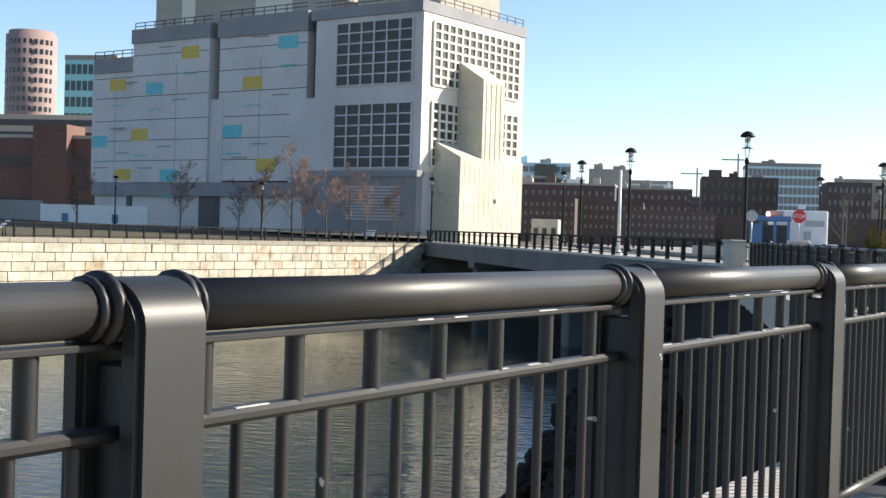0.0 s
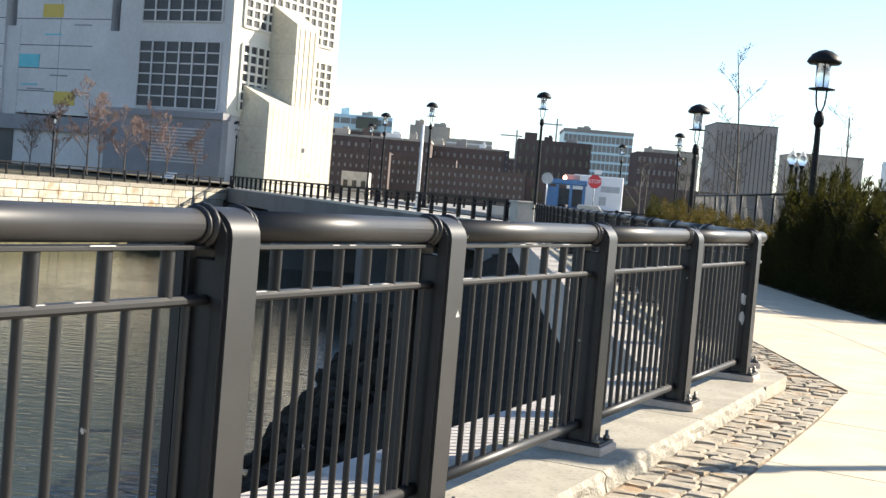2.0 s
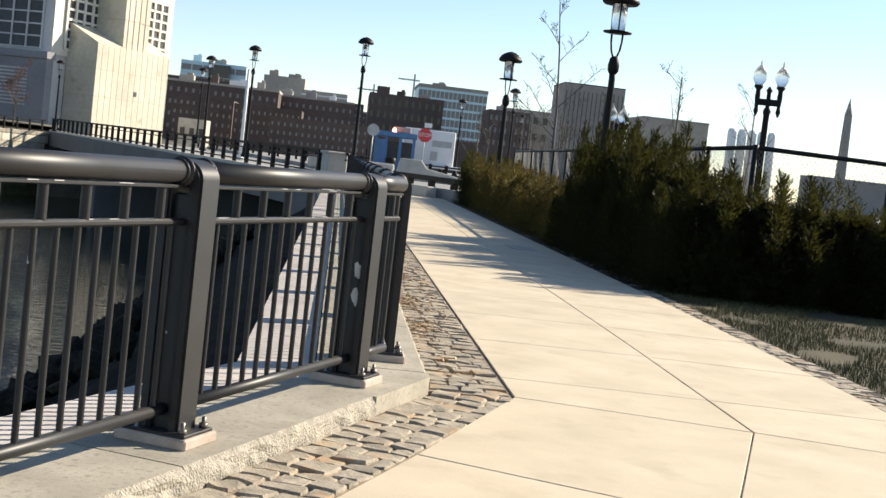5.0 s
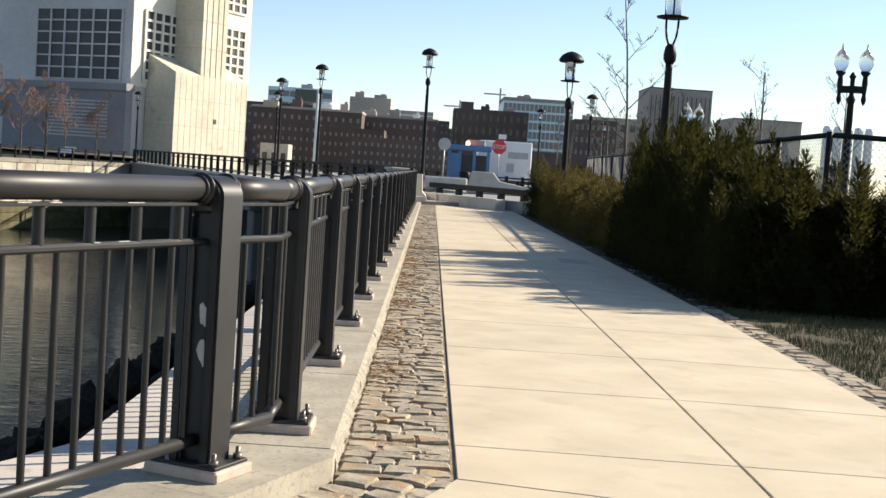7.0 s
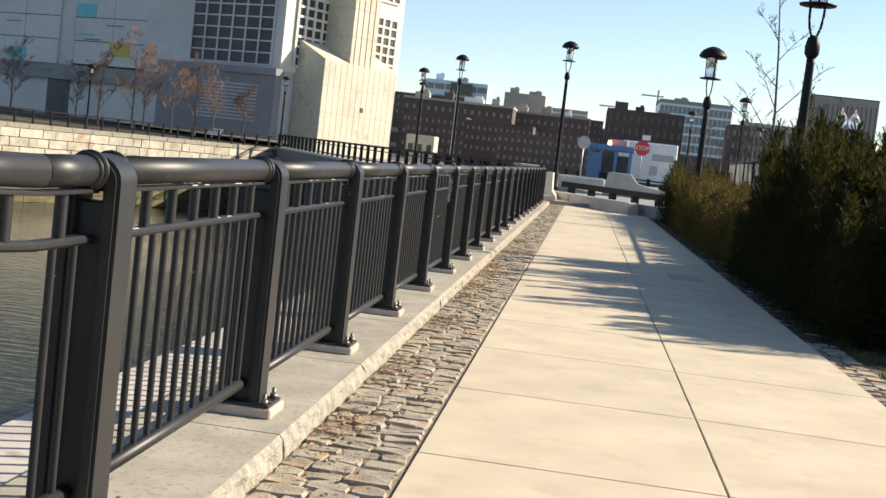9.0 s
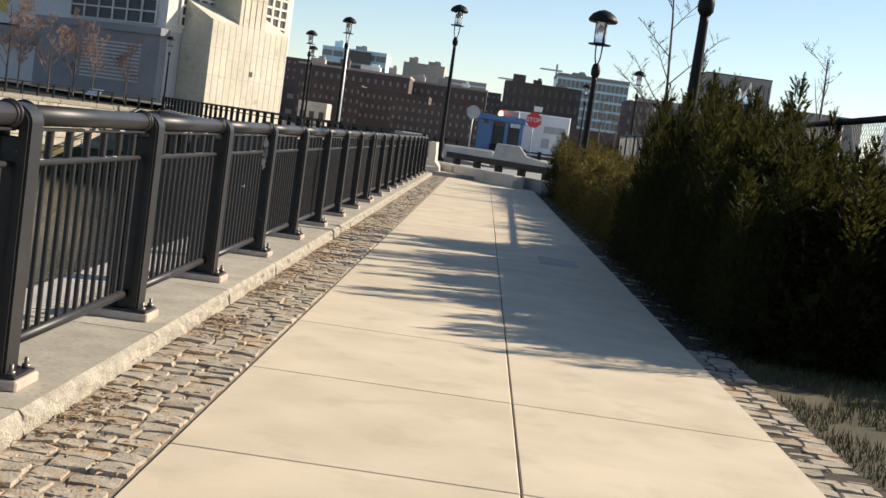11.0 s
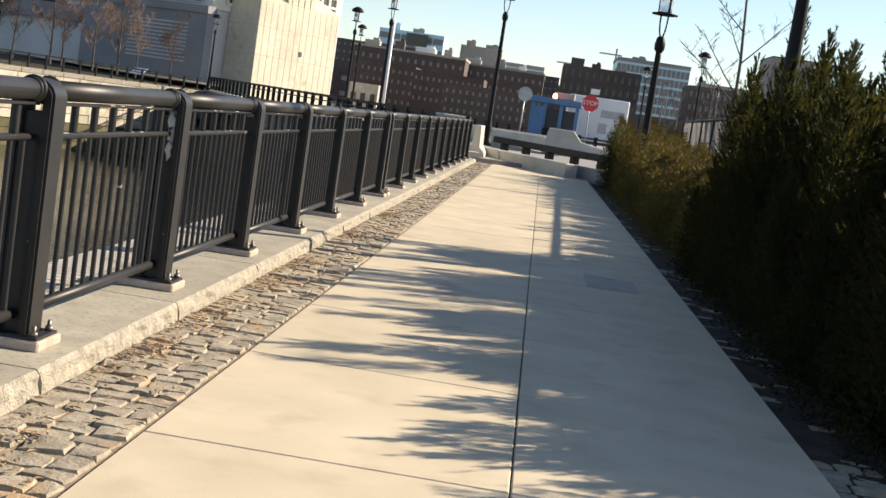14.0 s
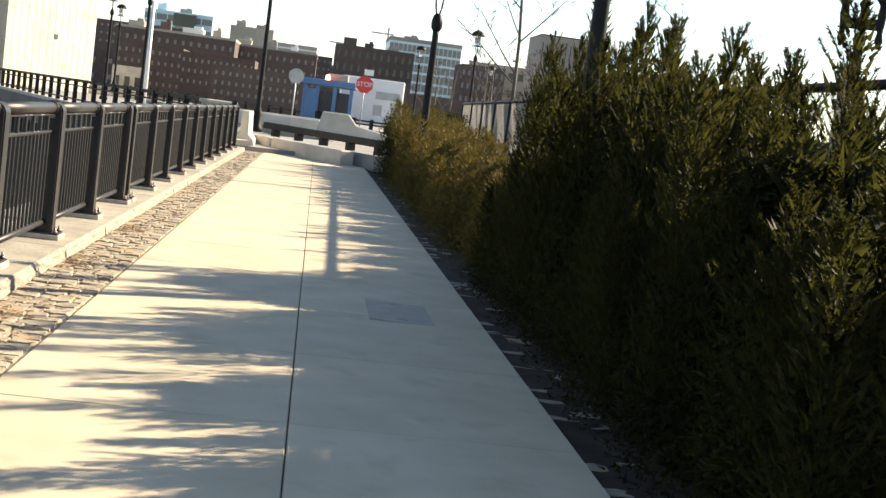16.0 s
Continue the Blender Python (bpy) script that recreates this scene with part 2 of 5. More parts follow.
def box(bm, c, s, rz=0.0, bevel=0.0):
    r = bmesh.ops.create_cube(bm, size=1.0, matrix=Matrix.Translation(c) @ Matrix.Rotation(rz, 4, "Z") @ Matrix.Diagonal((*s, 1)))
    if bevel:
        es = list({e for v in r["verts"] for e in v.link_edges})
        bmesh.ops.bevel(bm, geom=es, offset=bevel, segments=1, affect="EDGES", profile=0.5)
    return bm


def boxed(c, s, rz=0.0, bevel=0.0):
    return box(bmesh.new(), c, s, rz, bevel)


def tube(bm, p0, p1, r0, r1=None, seg=8, cap=True):
    p0, p1 = Vector(p0), Vector(p1)
    r1 = r0 if r1 is None else r1
    d = (p1 - p0).normalized()
    a = d.orthogonal().normalized()
    b = d.cross(a)
    rings = []
    for p, r in ((p0, r0), (p1, r1)):
        rings.append([bm.verts.new(p + (a * math.cos(i * 2 * math.pi / seg) + b * math.sin(i * 2 * math.pi / seg)) * r) for i in range(seg)])
    for i in range(seg):
        f = bm.faces.new((rings[0][i], rings[0][(i + 1) % seg], rings[1][(i + 1) % seg], rings[1][i]))
        f.smooth = seg > 5
    if cap:
        bm.faces.new(rings[0][::-1])
        bm.faces.new(rings[1])
    return bm


def lathe(bm, prof, seg=16, c=(0, 0, 0)):
    c, rings = Vector(c), []
    for r, z in prof:
        rings.append([bm.verts.new(c + Vector((max(r, 1e-4) * math.cos(i * 2 * math.pi / seg), max(r, 1e-4) * math.sin(i * 2 * math.pi / seg), z))) for i in range(seg)])
    for a, b in zip(rings, rings[1:]):
        for i in range(seg):
            f = bm.faces.new((a[i], a[(i + 1) % seg], b[(i + 1) % seg], b[i]))
            f.smooth = True
    bm.faces.new(rings[0][::-1])
    bm.faces.new(rings[-1])
    return bm


def prism(pts, z0, z1, bm=None):
    """A solid on a plan outline."""
    bm = bm or bmesh.new()
    lo, hi = [bm.verts.new((x, y, z0)) for x, y in pts], [bm.verts.new((x, y, z1)) for x, y in pts]
    bm.faces.new(lo[::-1])
    bm.faces.new(hi)
    for i in range(len(pts)):
        j = (i + 1) % len(pts)
        bm.faces.new((lo[i], lo[j], hi[j], hi[i]))
    bmesh.ops.recalc_face_normals(bm, faces=bm.faces)
    return bm


def structure(name, bm, material, label, category):
    return tagged(link(name, bm, material), label, category, kind="structure")


# ---- plan ----
WATER_Z = -5.3
BEND = Vector((-0.982, -8.231, 0))          # where the railing turns
DIR = Vector((0.4036, 0.9149, 0)).normalized()   # the slanting run, towards the bend
OUT = Vector((DIR.y, -DIR.x, 0))              # from the slanting run to the path
DIR_RZ = -math.degrees(math.atan2(DIR.x, DIR.y))
FENCE_X, BAY = -0.79, 1.86
FAR_END = Vector((-25.5, 92.0, 0))
BR0 = Vector((-1.07, 30.94, 0))
BR_DIR = (FAR_END - BR0).normalized()
BR_N = Vector((BR_DIR.y, -BR_DIR.x, 0))
WALL_DIR = Vector((-0.4544, -0.8908, 0))


EDGE_W, CORNER_Y, FALL = 0.75, -7.75, 0.017   # posts to path edge on the slanting run; where the path turns; the path's fall away from the water


def fall(x, y):
    """Height of the path, which drains away from the water."""
    w = (Vector((x, y, 0)) - BEND).dot(OUT) - EDGE_W
    return -FALL * min(max(0.0, min(x, w) if y > CORNER_Y - 2 else w), 4.6)


def slant(w, s, z=0.0):
    """A point w metres to the path side of the slanting run's posts and s metres back from the bend."""
    return BEND + OUT * w - DIR * s + Vector((0, 0, z))


# ---- ground, water ----
edge_n, edge_s = (-1.16, 31.0), (-1.16, -8.17)
back = slant(-0.27, 900)
far_back = FAR_END + WALL_DIR * 1080
b1, b2 = BR0 + BR_N * 13, FAR_END + BR_N * 13
gb = bmesh.new()
W_, E_, N_ = -1500.0, 900.0, 3500.0
quads = [((back.x, back.y), (E_, back.y), (E_, edge_s[1]), edge_s), (edge_s, (E_, edge_s[1]), (E_, edge_n[1]), edge_n),
         (edge_n, (E_, edge_n[1]), (E_, b1.y), (b1.x, b1.y)), ((b1.x, b1.y), (E_, b1.y), (E_, b2.y), (b2.x, b2.y)),
         ((W_, b2.y), (b2.x, b2.y), (E_, b2.y), (E_, N_), (W_, N_)), ((W_, far_back.y), (far_back.x, far_back.y), (FAR_END.x, FAR_END.y), (W_, FAR_END.y)),
         ((W_, FAR_END.y), (FAR_END.x, FAR_END.y), (b2.x, b2.y), (W_, b2.y))]
for qd in quads:
    gb.faces.new([gb.verts.new((x, y, -0.1)) for x, y in qd])
rim = [(far_back.x, far_back.y), (FAR_END.x, FAR_END.y), (b2.x, b2.y), (b1.x, b1.y), edge_n, edge_s, (back.x, back.y)]
for (xa, ya), (xb, yb) in zip(rim, rim[1:]):
    gb.faces.new([gb.verts.new(v) for v in ((xa, ya, -0.1), (xb, yb, -0.1), (xb, yb, -7), (xa, ya, -7))])
bmesh.ops.remove_doubles(gb, verts=gb.verts, dist=0.001)
structure("ground", gb, SOIL, "bare brown soil and paving round the harbour inlet", "ground")
wb = bmesh.new()
wb.faces.new([wb.verts.new(v) for v in ((-900, -900, WATER_Z), (60, -900, WATER_Z), (60, 140, WATER_Z), (-900, 140, WATER_Z))])
structure("water", wb, WATER, "dark green rippled harbour water below the railing", "water")


# ---- railing ----
def flat_ring(bm, y, r0, r1, w):
    """A collar round the handrail, which runs along y."""
    prof = [(r0, -w), (r1, -w * 0.6), (r1, w * 0.6), (r0, w)]
    seg, rings = 16, []
    for r, d in prof:
        rings.append([bm.verts.new((r * math.cos(i * 2 * math.pi / seg), y + d, RAIL_Z + r * math.sin(i * 2 * math.pi / seg))) for i in range(seg)])
    for a, b in zip(rings, rings[1:]):
        for i in range(seg):
            bm.faces.new((a[i], b[i], b[(i + 1) % seg], a[(i + 1) % seg])).smooth = True


RAIL_Z, RAIL_R, BASE_Z, MID_Z = 1.146, 0.044, 0.085, 0.953


def strap_mesh():
    """The flat bar that runs up the path side, over the handrail and down behind."""
    bm, w = bmesh.new(), 0.074
    lo = BASE_Z + 0.03
    angles = [i * math.pi / 12 for i in range(13)]
    prof = [(0.09, lo)] + [(0.09 * math.cos(a), RAIL_Z - 0.026 + 0.076 * math.sin(a)) for a in angles] + [(-0.09, lo)]
    inner = [(0.04, lo)] + [(0.04 * math.cos(a), RAIL_Z - 0.026 + 0.045 * math.sin(a)) for a in angles] + [(-0.04, lo)]
    rows = []
    for (x, z), (xi, zi) in zip(prof, inner):
        rows.append([bm.verts.new(v) for v in ((x, -w, z), (x, w, z), (xi, w, zi), (xi, -w, zi))])
    for a, b in zip(rows, rows[1:]):
        for i in range(4):
            bm.faces.new((a[i], a[(i + 1) % 4], b[(i + 1) % 4], b[i]))
    bm.faces.new(rows[0])
    bm.faces.new(rows[-1][::-1])
    bmesh.ops.recalc_face_normals(bm, faces=bm.faces)
    es = [e for e in bm.edges if abs(e.verts[0].co.y - e.verts[1].co.y) < 1e-5 and len(e.link_faces) == 2 and e.calc_face_angle(0) > 1.2]
    bmesh.ops.bevel(bm, geom=es, offset=0.011, segments=2, affect="EDGES")
    for f in bm.faces:
        f.smooth = True
    for e in bm.edges:
        e.smooth = e.calc_face_angle(0) < 0.55
    return bm


def make_post(m):
    post = thing("railing_post", m, "black-painted steel railing post bolted to the granite kerb", "railing post", "railing posts along the water")
    web = bmesh.new()
    box(web, (0, 0, (BASE_Z + 0.03 + 1.06) / 2), (0.11, 0.078, 1.06 - BASE_Z - 0.03), 0, 0.004)
    part("web", web, PAINT, post)
    part("strap", strap_mesh(), PAINT, post)
    for y in (-0.078, 0.078):
        cb = bmesh.new()
        flat_ring(cb, y, RAIL_R + 0.001, RAIL_R + 0.016, 0.009)
        flat_ring(cb, y * 1.33, RAIL_R + 0.001, RAIL_R + 0.009, 0.006)
        part("collar", cb, PAINT, post)
    part("grout_pad", boxed((0.0, 0, BASE_Z + 0.019), (0.32, 0.25, 0.046), 0, 0.008), PLATE, post, "sandy grout pad under the post")
    part("base_plate", boxed((0, 0, BASE_Z + 0.048), (0.29, 0.22, 0.014), 0, 0.003), PAINT, post)
    for x in (-0.118, 0.118):
        for y in (-0.08, 0.08):
            bb = bmesh.new()
            tube(bb, (x, y, BASE_Z + 0.05), (x, y, BASE_Z + 0.1), 0.009, seg=8)
            tube(bb, (x, y, BASE_Z + 0.054), (x, y, BASE_Z + 0.074), 0.018, seg=6)
            part("anchor_bolt", bb, STEEL, post)
    return post


def make_panel(m, length=BAY, name="railing", a=0.05, b=0.05):
    pan = thing(name, m, "black steel railing panel with round pickets and a thick handrail", "railing panel", "railing panels along the water")
    b = length - b
    part("handrail", tube(bmesh.new(), (0, a, RAIL_Z), (0, b, RAIL_Z), RAIL_R, seg=20), PAINT, pan)
    part("upper_bar", boxed((0, (a + b) / 2, RAIL_Z - RAIL_R - 0.012), (0.05, b - a, 0.012), 0, 0.002), PAINT, pan)
    part("middle_rail", boxed((0, (a + b) / 2, MID_Z), (0.044, b - a + 0.006, 0.026), 0, 0.008), PAINT, pan)
    part("bottom_rail", tube(bmesh.new(), (0, a, 0.215), (0, b, 0.215), 0.025, seg=12), PAINT, pan)
    wr = random.Random(round(length * 1000))
    for z, xx in ((RAIL_Z - RAIL_R - 0.006, 0.0255), (MID_Z + 0.0135, 0.012)):
        for i in range(3 if length > 1 else 0):
            y0 = wr.uniform(a + 0.08, b - 0.2)
            part("bare_patch", boxed((xx, y0, z), (0.003 if xx > 0.02 else 0.008, wr.uniform(0.02, 0.11), 0.003 if xx > 0.02 else 0.002)), WORN, pan, "pale worn patch on the bar")
    n = max(2, round(length / 0.124) - 1)
    long_me = short_me = None
    for i in range(n):
        y = length * (i + 1) / (n + 1)
        if long_me is None:
            o = part("picket", tube(bmesh.new(), (0, 0, 0.23), (0, 0, MID_Z - 0.01), 0.0125, seg=8, cap=False), PAINT, pan, "", Matrix.Translation((0, y, 0)))
            long_me = o.data
        else:
            part("picket", long_me, PAINT, pan, "", Matrix.Translation((0, y, 0)))
        if i % 2 == 0:
            if short_me is None:
                o = part("spindle", tube(bmesh.new(), (0, 0, MID_Z + 0.01), (0, 0, RAIL_Z - RAIL_R - 0.01), 0.019, seg=8, cap=False), PAINT, pan, "", Matrix.Translation((0, y + 0.03, 0)))
                short_me = o.data
            else:
                part("spindle", short_me, PAINT, pan, "", Matrix.Translation((0, y + 0.03, 0)))
    return pan


post_0 = make_post(pose(FENCE_X, 0.06, 0))
panel_0 = make_panel(pose(FENCE_X, 0.06, 0))
POST_Y = [0.06 + BAY * (k - 4) for k in range(11)] + [0.06 + BAY * 6 + 0.36 + BAY * k for k in range(11)]
for i, y in enumerate(POST_Y):
    if abs(y - 0.06) > 0.01:
        copy_thing(post_0, pose(FENCE_X, y, 0))
        if i < len(POST_Y) - 1 and i != 10:
            copy_thing(panel_0, pose(FENCE_X, y, 0))
make_panel(pose(FENCE_X, POST_Y[10], 0), 0.36)
SLANT_S = [0, 1.79, 3.552, 5.34, 6.66, 8.405, 10.18, 11.95, 13.73, 15.5]
for k, s_ in enumerate(SLANT_S):
    p = slant(0, s_)
    copy_thing(post_0, pose(p.x, p.y, 0, 0, 0, DIR_RZ))
    if k:
        copy_thing(panel_0, pose(p.x, p.y, 0, 0, 0, DIR_RZ) @ Matrix.Diagonal((1, (s_ - SLANT_S[k - 1]) / BAY, 1, 1)))
# the short turn between the bend post and the straight run
elbow = BEND + DIR * ((FENCE_X - BEND.x) / DIR.x)
make_panel(pose(BEND.x, BEND.y, 0, 0, 0, DIR_RZ), max(0.2, (elbow - BEND).length), b=-0.012)
make_panel(pose(FENCE_X, elbow.y, 0), POST_Y[0] - elbow.y, a=0.002)
# bare patches where paint has flaked from the bend post and one further on
for bx, by, rz, zs in ((BEND.x, BEND.y, DIR_RZ, (0.55, 0.68)), (FENCE_X, POST_Y[5], 0, (0.86, 0.95, 1.02))):
    fl = bmesh.new()
    for z in zs:
        ring = [fl.verts.new((0.02 * math.cos(a) * random.uniform(0.5, 1.3) + 0.015, -0.0405, z + 0.06 * math.sin(a) * random.uniform(0.5, 1.1))) for a in [i * math.pi / 5 for i in range(10)]]
        r = bmesh.ops.extrude_face_region(fl, geom=[fl.faces.new(ring)])
        bmesh.ops.translate(fl, vec=(0, -0.0015, 0), verts=[v for v in r["geom"] if isinstance(v, bmesh.types.BMVert)])
    bmesh.ops.recalc_face_normals(fl, faces=fl.faces)
    ob = part("bare_patch", fl, WORN, next(o for o in bpy.data.objects if o.name.startswith("railing_post") and (o.location - Vector((bx, by, 0))).length < 0.02), "pale patches where the paint has flaked off")

# ---- bank below the railing ----
bk = bmesh.new()
cols = 90
for j, (off, z) in enumerate(((0.0, -0.8), (1.05, -1.0), (2.6, -2.0), (4.4, -3.3), (5.7, -4.5), (7.0, -5.9))):
    for i in range(cols):
        y = -60 + i * (92 / (cols - 1))
        x = -1.2 - off if y > -8.2 else -1.2 - off * 1.08 + (y + 8.2) * 0.441
        jig = 0.0 if j == 0 else 0.28 * noise.noise((x * 0.9, y * 0.9, j))
        bk.verts.new((x + jig, y, z + jig * 0.8))
bk.verts.ensure_lookup_table()
for j in range(5):
    for i in range(cols - 1):
        bk.faces.new((bk.verts[j * cols + i], bk.verts[j * cols + i + 1], bk.verts[(j + 1) * cols + i + 1], bk.verts[(j + 1) * cols + i]))
bmesh.ops.recalc_face_normals(bk, faces=bk.faces)
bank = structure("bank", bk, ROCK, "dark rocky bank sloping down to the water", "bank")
rr = random.Random(5)
boulder_meshes = []
for k in range(8):
    bb = bmesh.new()
    bmesh.ops.create_icosphere(bb, subdivisions=1, radius=1)
    for v in bb.verts:
        v.co += Vector([rr.uniform(-0.2, 0.2) for _ in range(3)])
    me = bpy.data.meshes.new("boulder")
    bb.to_mesh(me)
    bb.free()
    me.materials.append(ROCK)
    boulder_meshes.append(me)
for i in range(420):
    y, off = rr.uniform(-26, 30), rr.uniform(2.7, 6.6)
    x = -1.2 - off if y > -8.2 else -1.2 - off * 1.08 + (y + 8.2) * 0.441
    z = float(np.interp(off, [1.75, 3.0, 4.6, 5.9, 7.2], [-0.8, -1.9, -3.2, -4.5, -5.9]))
    s = rr.uniform(0.16, 0.42)
    if -8.4 < y < -1:
        continue
    link("boulder", boulder_meshes[i % 8], None, bank, Matrix.Translation((x, y, z)) @ Euler([rr.uniform(0, 3) for _ in range(3)]).to_matrix().to_4x4() @ Matrix.Diagonal((s, s * rr.uniform(0.6, 1), s * rr.uniform(0.5, 0.8), 1)))

# ---- concrete ledge outside the kerb ----
LEDGE_Z = 0.03
ledge = tagged(new("ledge"), "pale concrete ledge outside the railing above the bank", "ledge", kind="structure")
for i in range(13):
    y0, y1 = -7.675 + 3.0 * i, -7.675 + 3.0 * (i + 1) - 0.012
    part("ledge_slab", prism([(-1.158, y0), (-1.158, y1), (-1.6, y1), (-1.6, y0)], -0.95, LEDGE_Z), LEDGE, ledge)
for i in range(8):
    s0, s1 = -0.24 + 3.0 * i, -0.24 + 3.0 * (i + 1) - 0.012
    pts_ = [slant(-0.365, s1), slant(-0.8, s1), slant(-0.8, s0), slant(-0.365, s0)]
    pts_ = [(p.x, p.y) for p in pts_]
    if i == 0:
        pts_[3:] = [(-1.6, -7.687), (-1.158, -7.687), (-1.158, -7.87)]
    part("ledge_slab", prism(pts_, -0.95, LEDGE_Z), LEDGE, ledge)

# ---- paving ----
paving = tagged(new("pavement"), "cream concrete footpath scored into slabs", "pavement", kind="structure")


def sloped(bm):
    """Lets a flat piece follow the fall of the path."""
    for v in bm.verts:
        v.co.z += fall(v.co.x, v.co.y)
    return bm


EDGE_S = (Vector((0, CORNER_Y, 0)) - BEND).dot(DIR) * -1     # the path's inner corner, along the slanting run
part("bedding", sloped(prism([(0.0, 33.5), (2.72, 33.5), (2.72, CORNER_Y), (0.0, CORNER_Y)][::-1], -0.07, -0.006)), JOINT, paving, "dirt in the joints")
_c = [slant(EDGE_W, EDGE_S), slant(EDGE_W + 4.45, EDGE_S), slant(EDGE_W + 4.45, 30), slant(EDGE_W, 30)]
part("bedding", sloped(prism([(v.x, v.y) for v in _c], -0.072, -0.008)), JOINT, paving, "dirt in the joints")


def slab(pts):
    c = sum((Vector((x, y)) for x, y in pts), Vector((0, 0))) / len(pts)
    q = []
    for x, y in pts:
        d = Vector((x, y)) - c
        q.append(c + d * (1 - 0.0055 / max(0.2, d.length)))
    bm = prism([tuple(p) for p in q], -0.04, 0.0)
    bmesh.ops.bevel(bm, geom=[e for e in bm.edges if all(v.co.z > -0.01 for v in e.verts)], offset=0.005, segments=1, affect="EDGES")
    return part("slab", sloped(bm), CONCRETE, paving)


PATH_W, SLAB = 2.70, 1.63
for r in range(25):
    y = -7.12 + SLAB * r
    for x in (0.0, PATH_W / 2):
        slab([(x, y), (x + PATH_W / 2, y), (x + PATH_W / 2, y + SLAB), (x, y + SLAB)])
A0, A1, A2 = (0.0, CORNER_Y), (1.35, CORNER_Y - 0.25), (2.7, CORNER_Y - 0.55)
slab([A0, A1, (1.35, -7.12), (0, -7.12)])
slab([A1, A2, (2.7, -7.12), (1.35, -7.12)])


def sl2(w, s):
    p = slant(EDGE_W + w, s)
    return (p.x, p.y)


for r in range(9):
    a, b = EDGE_S + 0.05 + r * 1.7, EDGE_S + 0.05 + (r + 1) * 1.7
    for c, (w0, w1) in enumerate(((0, 1.4), (1.4, 2.9), (2.9, 4.4))):
        if r == 0:
            n0 = (A0, A1, A2, (4.2, CORNER_Y - 0.85))
            slab([sl2(w0, b), sl2(w1, b), n0[c + 1], n0[c]])
        else:
            slab([sl2(w0, b), sl2(w1, b), sl2(w1, a), sl2(w0, a)])

# kerb stones under the railing
kerb = tagged(new("kerb"), "long grey granite kerb stones with a split rough face", "kerb", kind="structure")


def kerb_stone(length):
    bm = bmesh.new()
    n = max(4, int(length / 0.12))
    rows = []
    for i in range(n + 1):
        y = 0.006 + (length - 0.012) * i / n
        j = rr.uniform(-0.014, 0.014)
        k = rr.uniform(-0.012, 0.012)
        rows.append([bm.verts.new(v) for v in ((-0.36, y, -0.7), (-0.36, y, BASE_Z), (0.262, y, BASE_Z), (0.282 + j * 0.5, y, BASE_Z - 0.02), (0.288 + k, y, 0.03), (0.30 + j, y, -0.05), (0.30, y, -0.7))])
    for a, b in zip(rows, rows[1:]):
        for i in range(6):
            f = bm.faces.new((a[i], a[i + 1], b[i + 1], b[i]))
            f.material_index = 1 if i >= 2 else 0
    bm.faces.new(rows[0])
    bm.faces.new(rows[-1][::-1])
    bmesh.ops.recalc_face_normals(bm, faces=bm.faces)
    return bm


stones = []
for k in range(4):
    o = part("kerb_stone", kerb_stone(1.85), GRANITE, kerb, "", pose(FENCE_X, -7.72 + 1.85 * k, 0))
    o.data.materials.append(GRANITE_ROUGH)
    stones.append(o.data)
for k in range(4, 21):
    part("kerb_stone", stones[k % 4], None, kerb, "", pose(FENCE_X, -7.72 + 1.85 * k, 0))
for k in range(1, 10):
    p = slant(0, 1.85 * k + 0.25)
    part("kerb_stone", stones[k % 4], None, kerb, "", pose(p.x, p.y, 0, 0, 0, DIR_RZ))
# the bend stone fills the angle
pa, pb = slant(0.285, 0.26), slant(-0.36, 0.26)
part("kerb_stone", prism([(pa.x, pa.y), (-0.505, -7.86), (-0.505, -7.73), (-1.15, -7.73), (-1.15, -8.22), (pb.x, pb.y)], -0.7, BASE_Z), GRANITE, kerb)


# ---- the ventilation building across the water ----
BM_ = pose(-27.6, 98.45, 0.13, 0, 0, -25.5) @ Matrix.Scale(0.9, 4)   # x along the shaded front towards the corner, y along the sunlit side
GZ = 0.6
vent = thing("ventilation_building", BM_, "large pale precast concrete building with louvred openings and coloured panels", "building")


def bpart(name, c0, c1, material, label=""):
    c, s = [(a + b) / 2 for a, b in zip(c0, c1)], [abs(b - a) for a, b in zip(c0, c1)]
    return part(name, boxed(c, s), material, vent, label)


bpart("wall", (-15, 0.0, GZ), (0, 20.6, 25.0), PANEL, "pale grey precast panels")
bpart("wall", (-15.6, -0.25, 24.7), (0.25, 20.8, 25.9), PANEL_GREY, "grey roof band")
# side wall takes the lit precast colour, the front the plain one
bpart("wall", (0.0, 0.12, 7.5), (0.14, 20.5, 24.7), PANEL_SUNLIT, "precast side wall with sunlight put into its pale colour")
bpart("wall", (-15.2, -1.0, GZ), (0.6, 0.0, 6.9), PANEL_GREY, "grey base storey")
bpart("ledge", (-15.4, -1.25, 6.9), (0.8, 0.05, 7.6), PANEL_GREY)
# recess wall coloured near-black to stand for the shade between the blocks
bpart("wall", (-16.6, 1.6, GZ), (-15, 20, 26.2), DARK, "recess between the blocks with its shade painted dark")
bpart("wall", (-30.8, 0.35, 6.5), (-16.6, 18, 23.8), PANEL)
bpart("wall", (-31.0, 0.1, 23.8), (-16.4, 18, 26.1), PANEL_GREY, "grey roof band")
bpart("wall", (-19, 0.32, GZ), (-15, 8, 16.0), PANEL)
# slot shade painted the same way
bpart("wall", (-32.2, 1.9, 16.4), (-30.8, 18, 26.5), DARK, "slot between the blocks with its shade painted dark")
bpart("wall", (-34, 0.3, 6.0), (-30, 18, 16.4), PANEL)
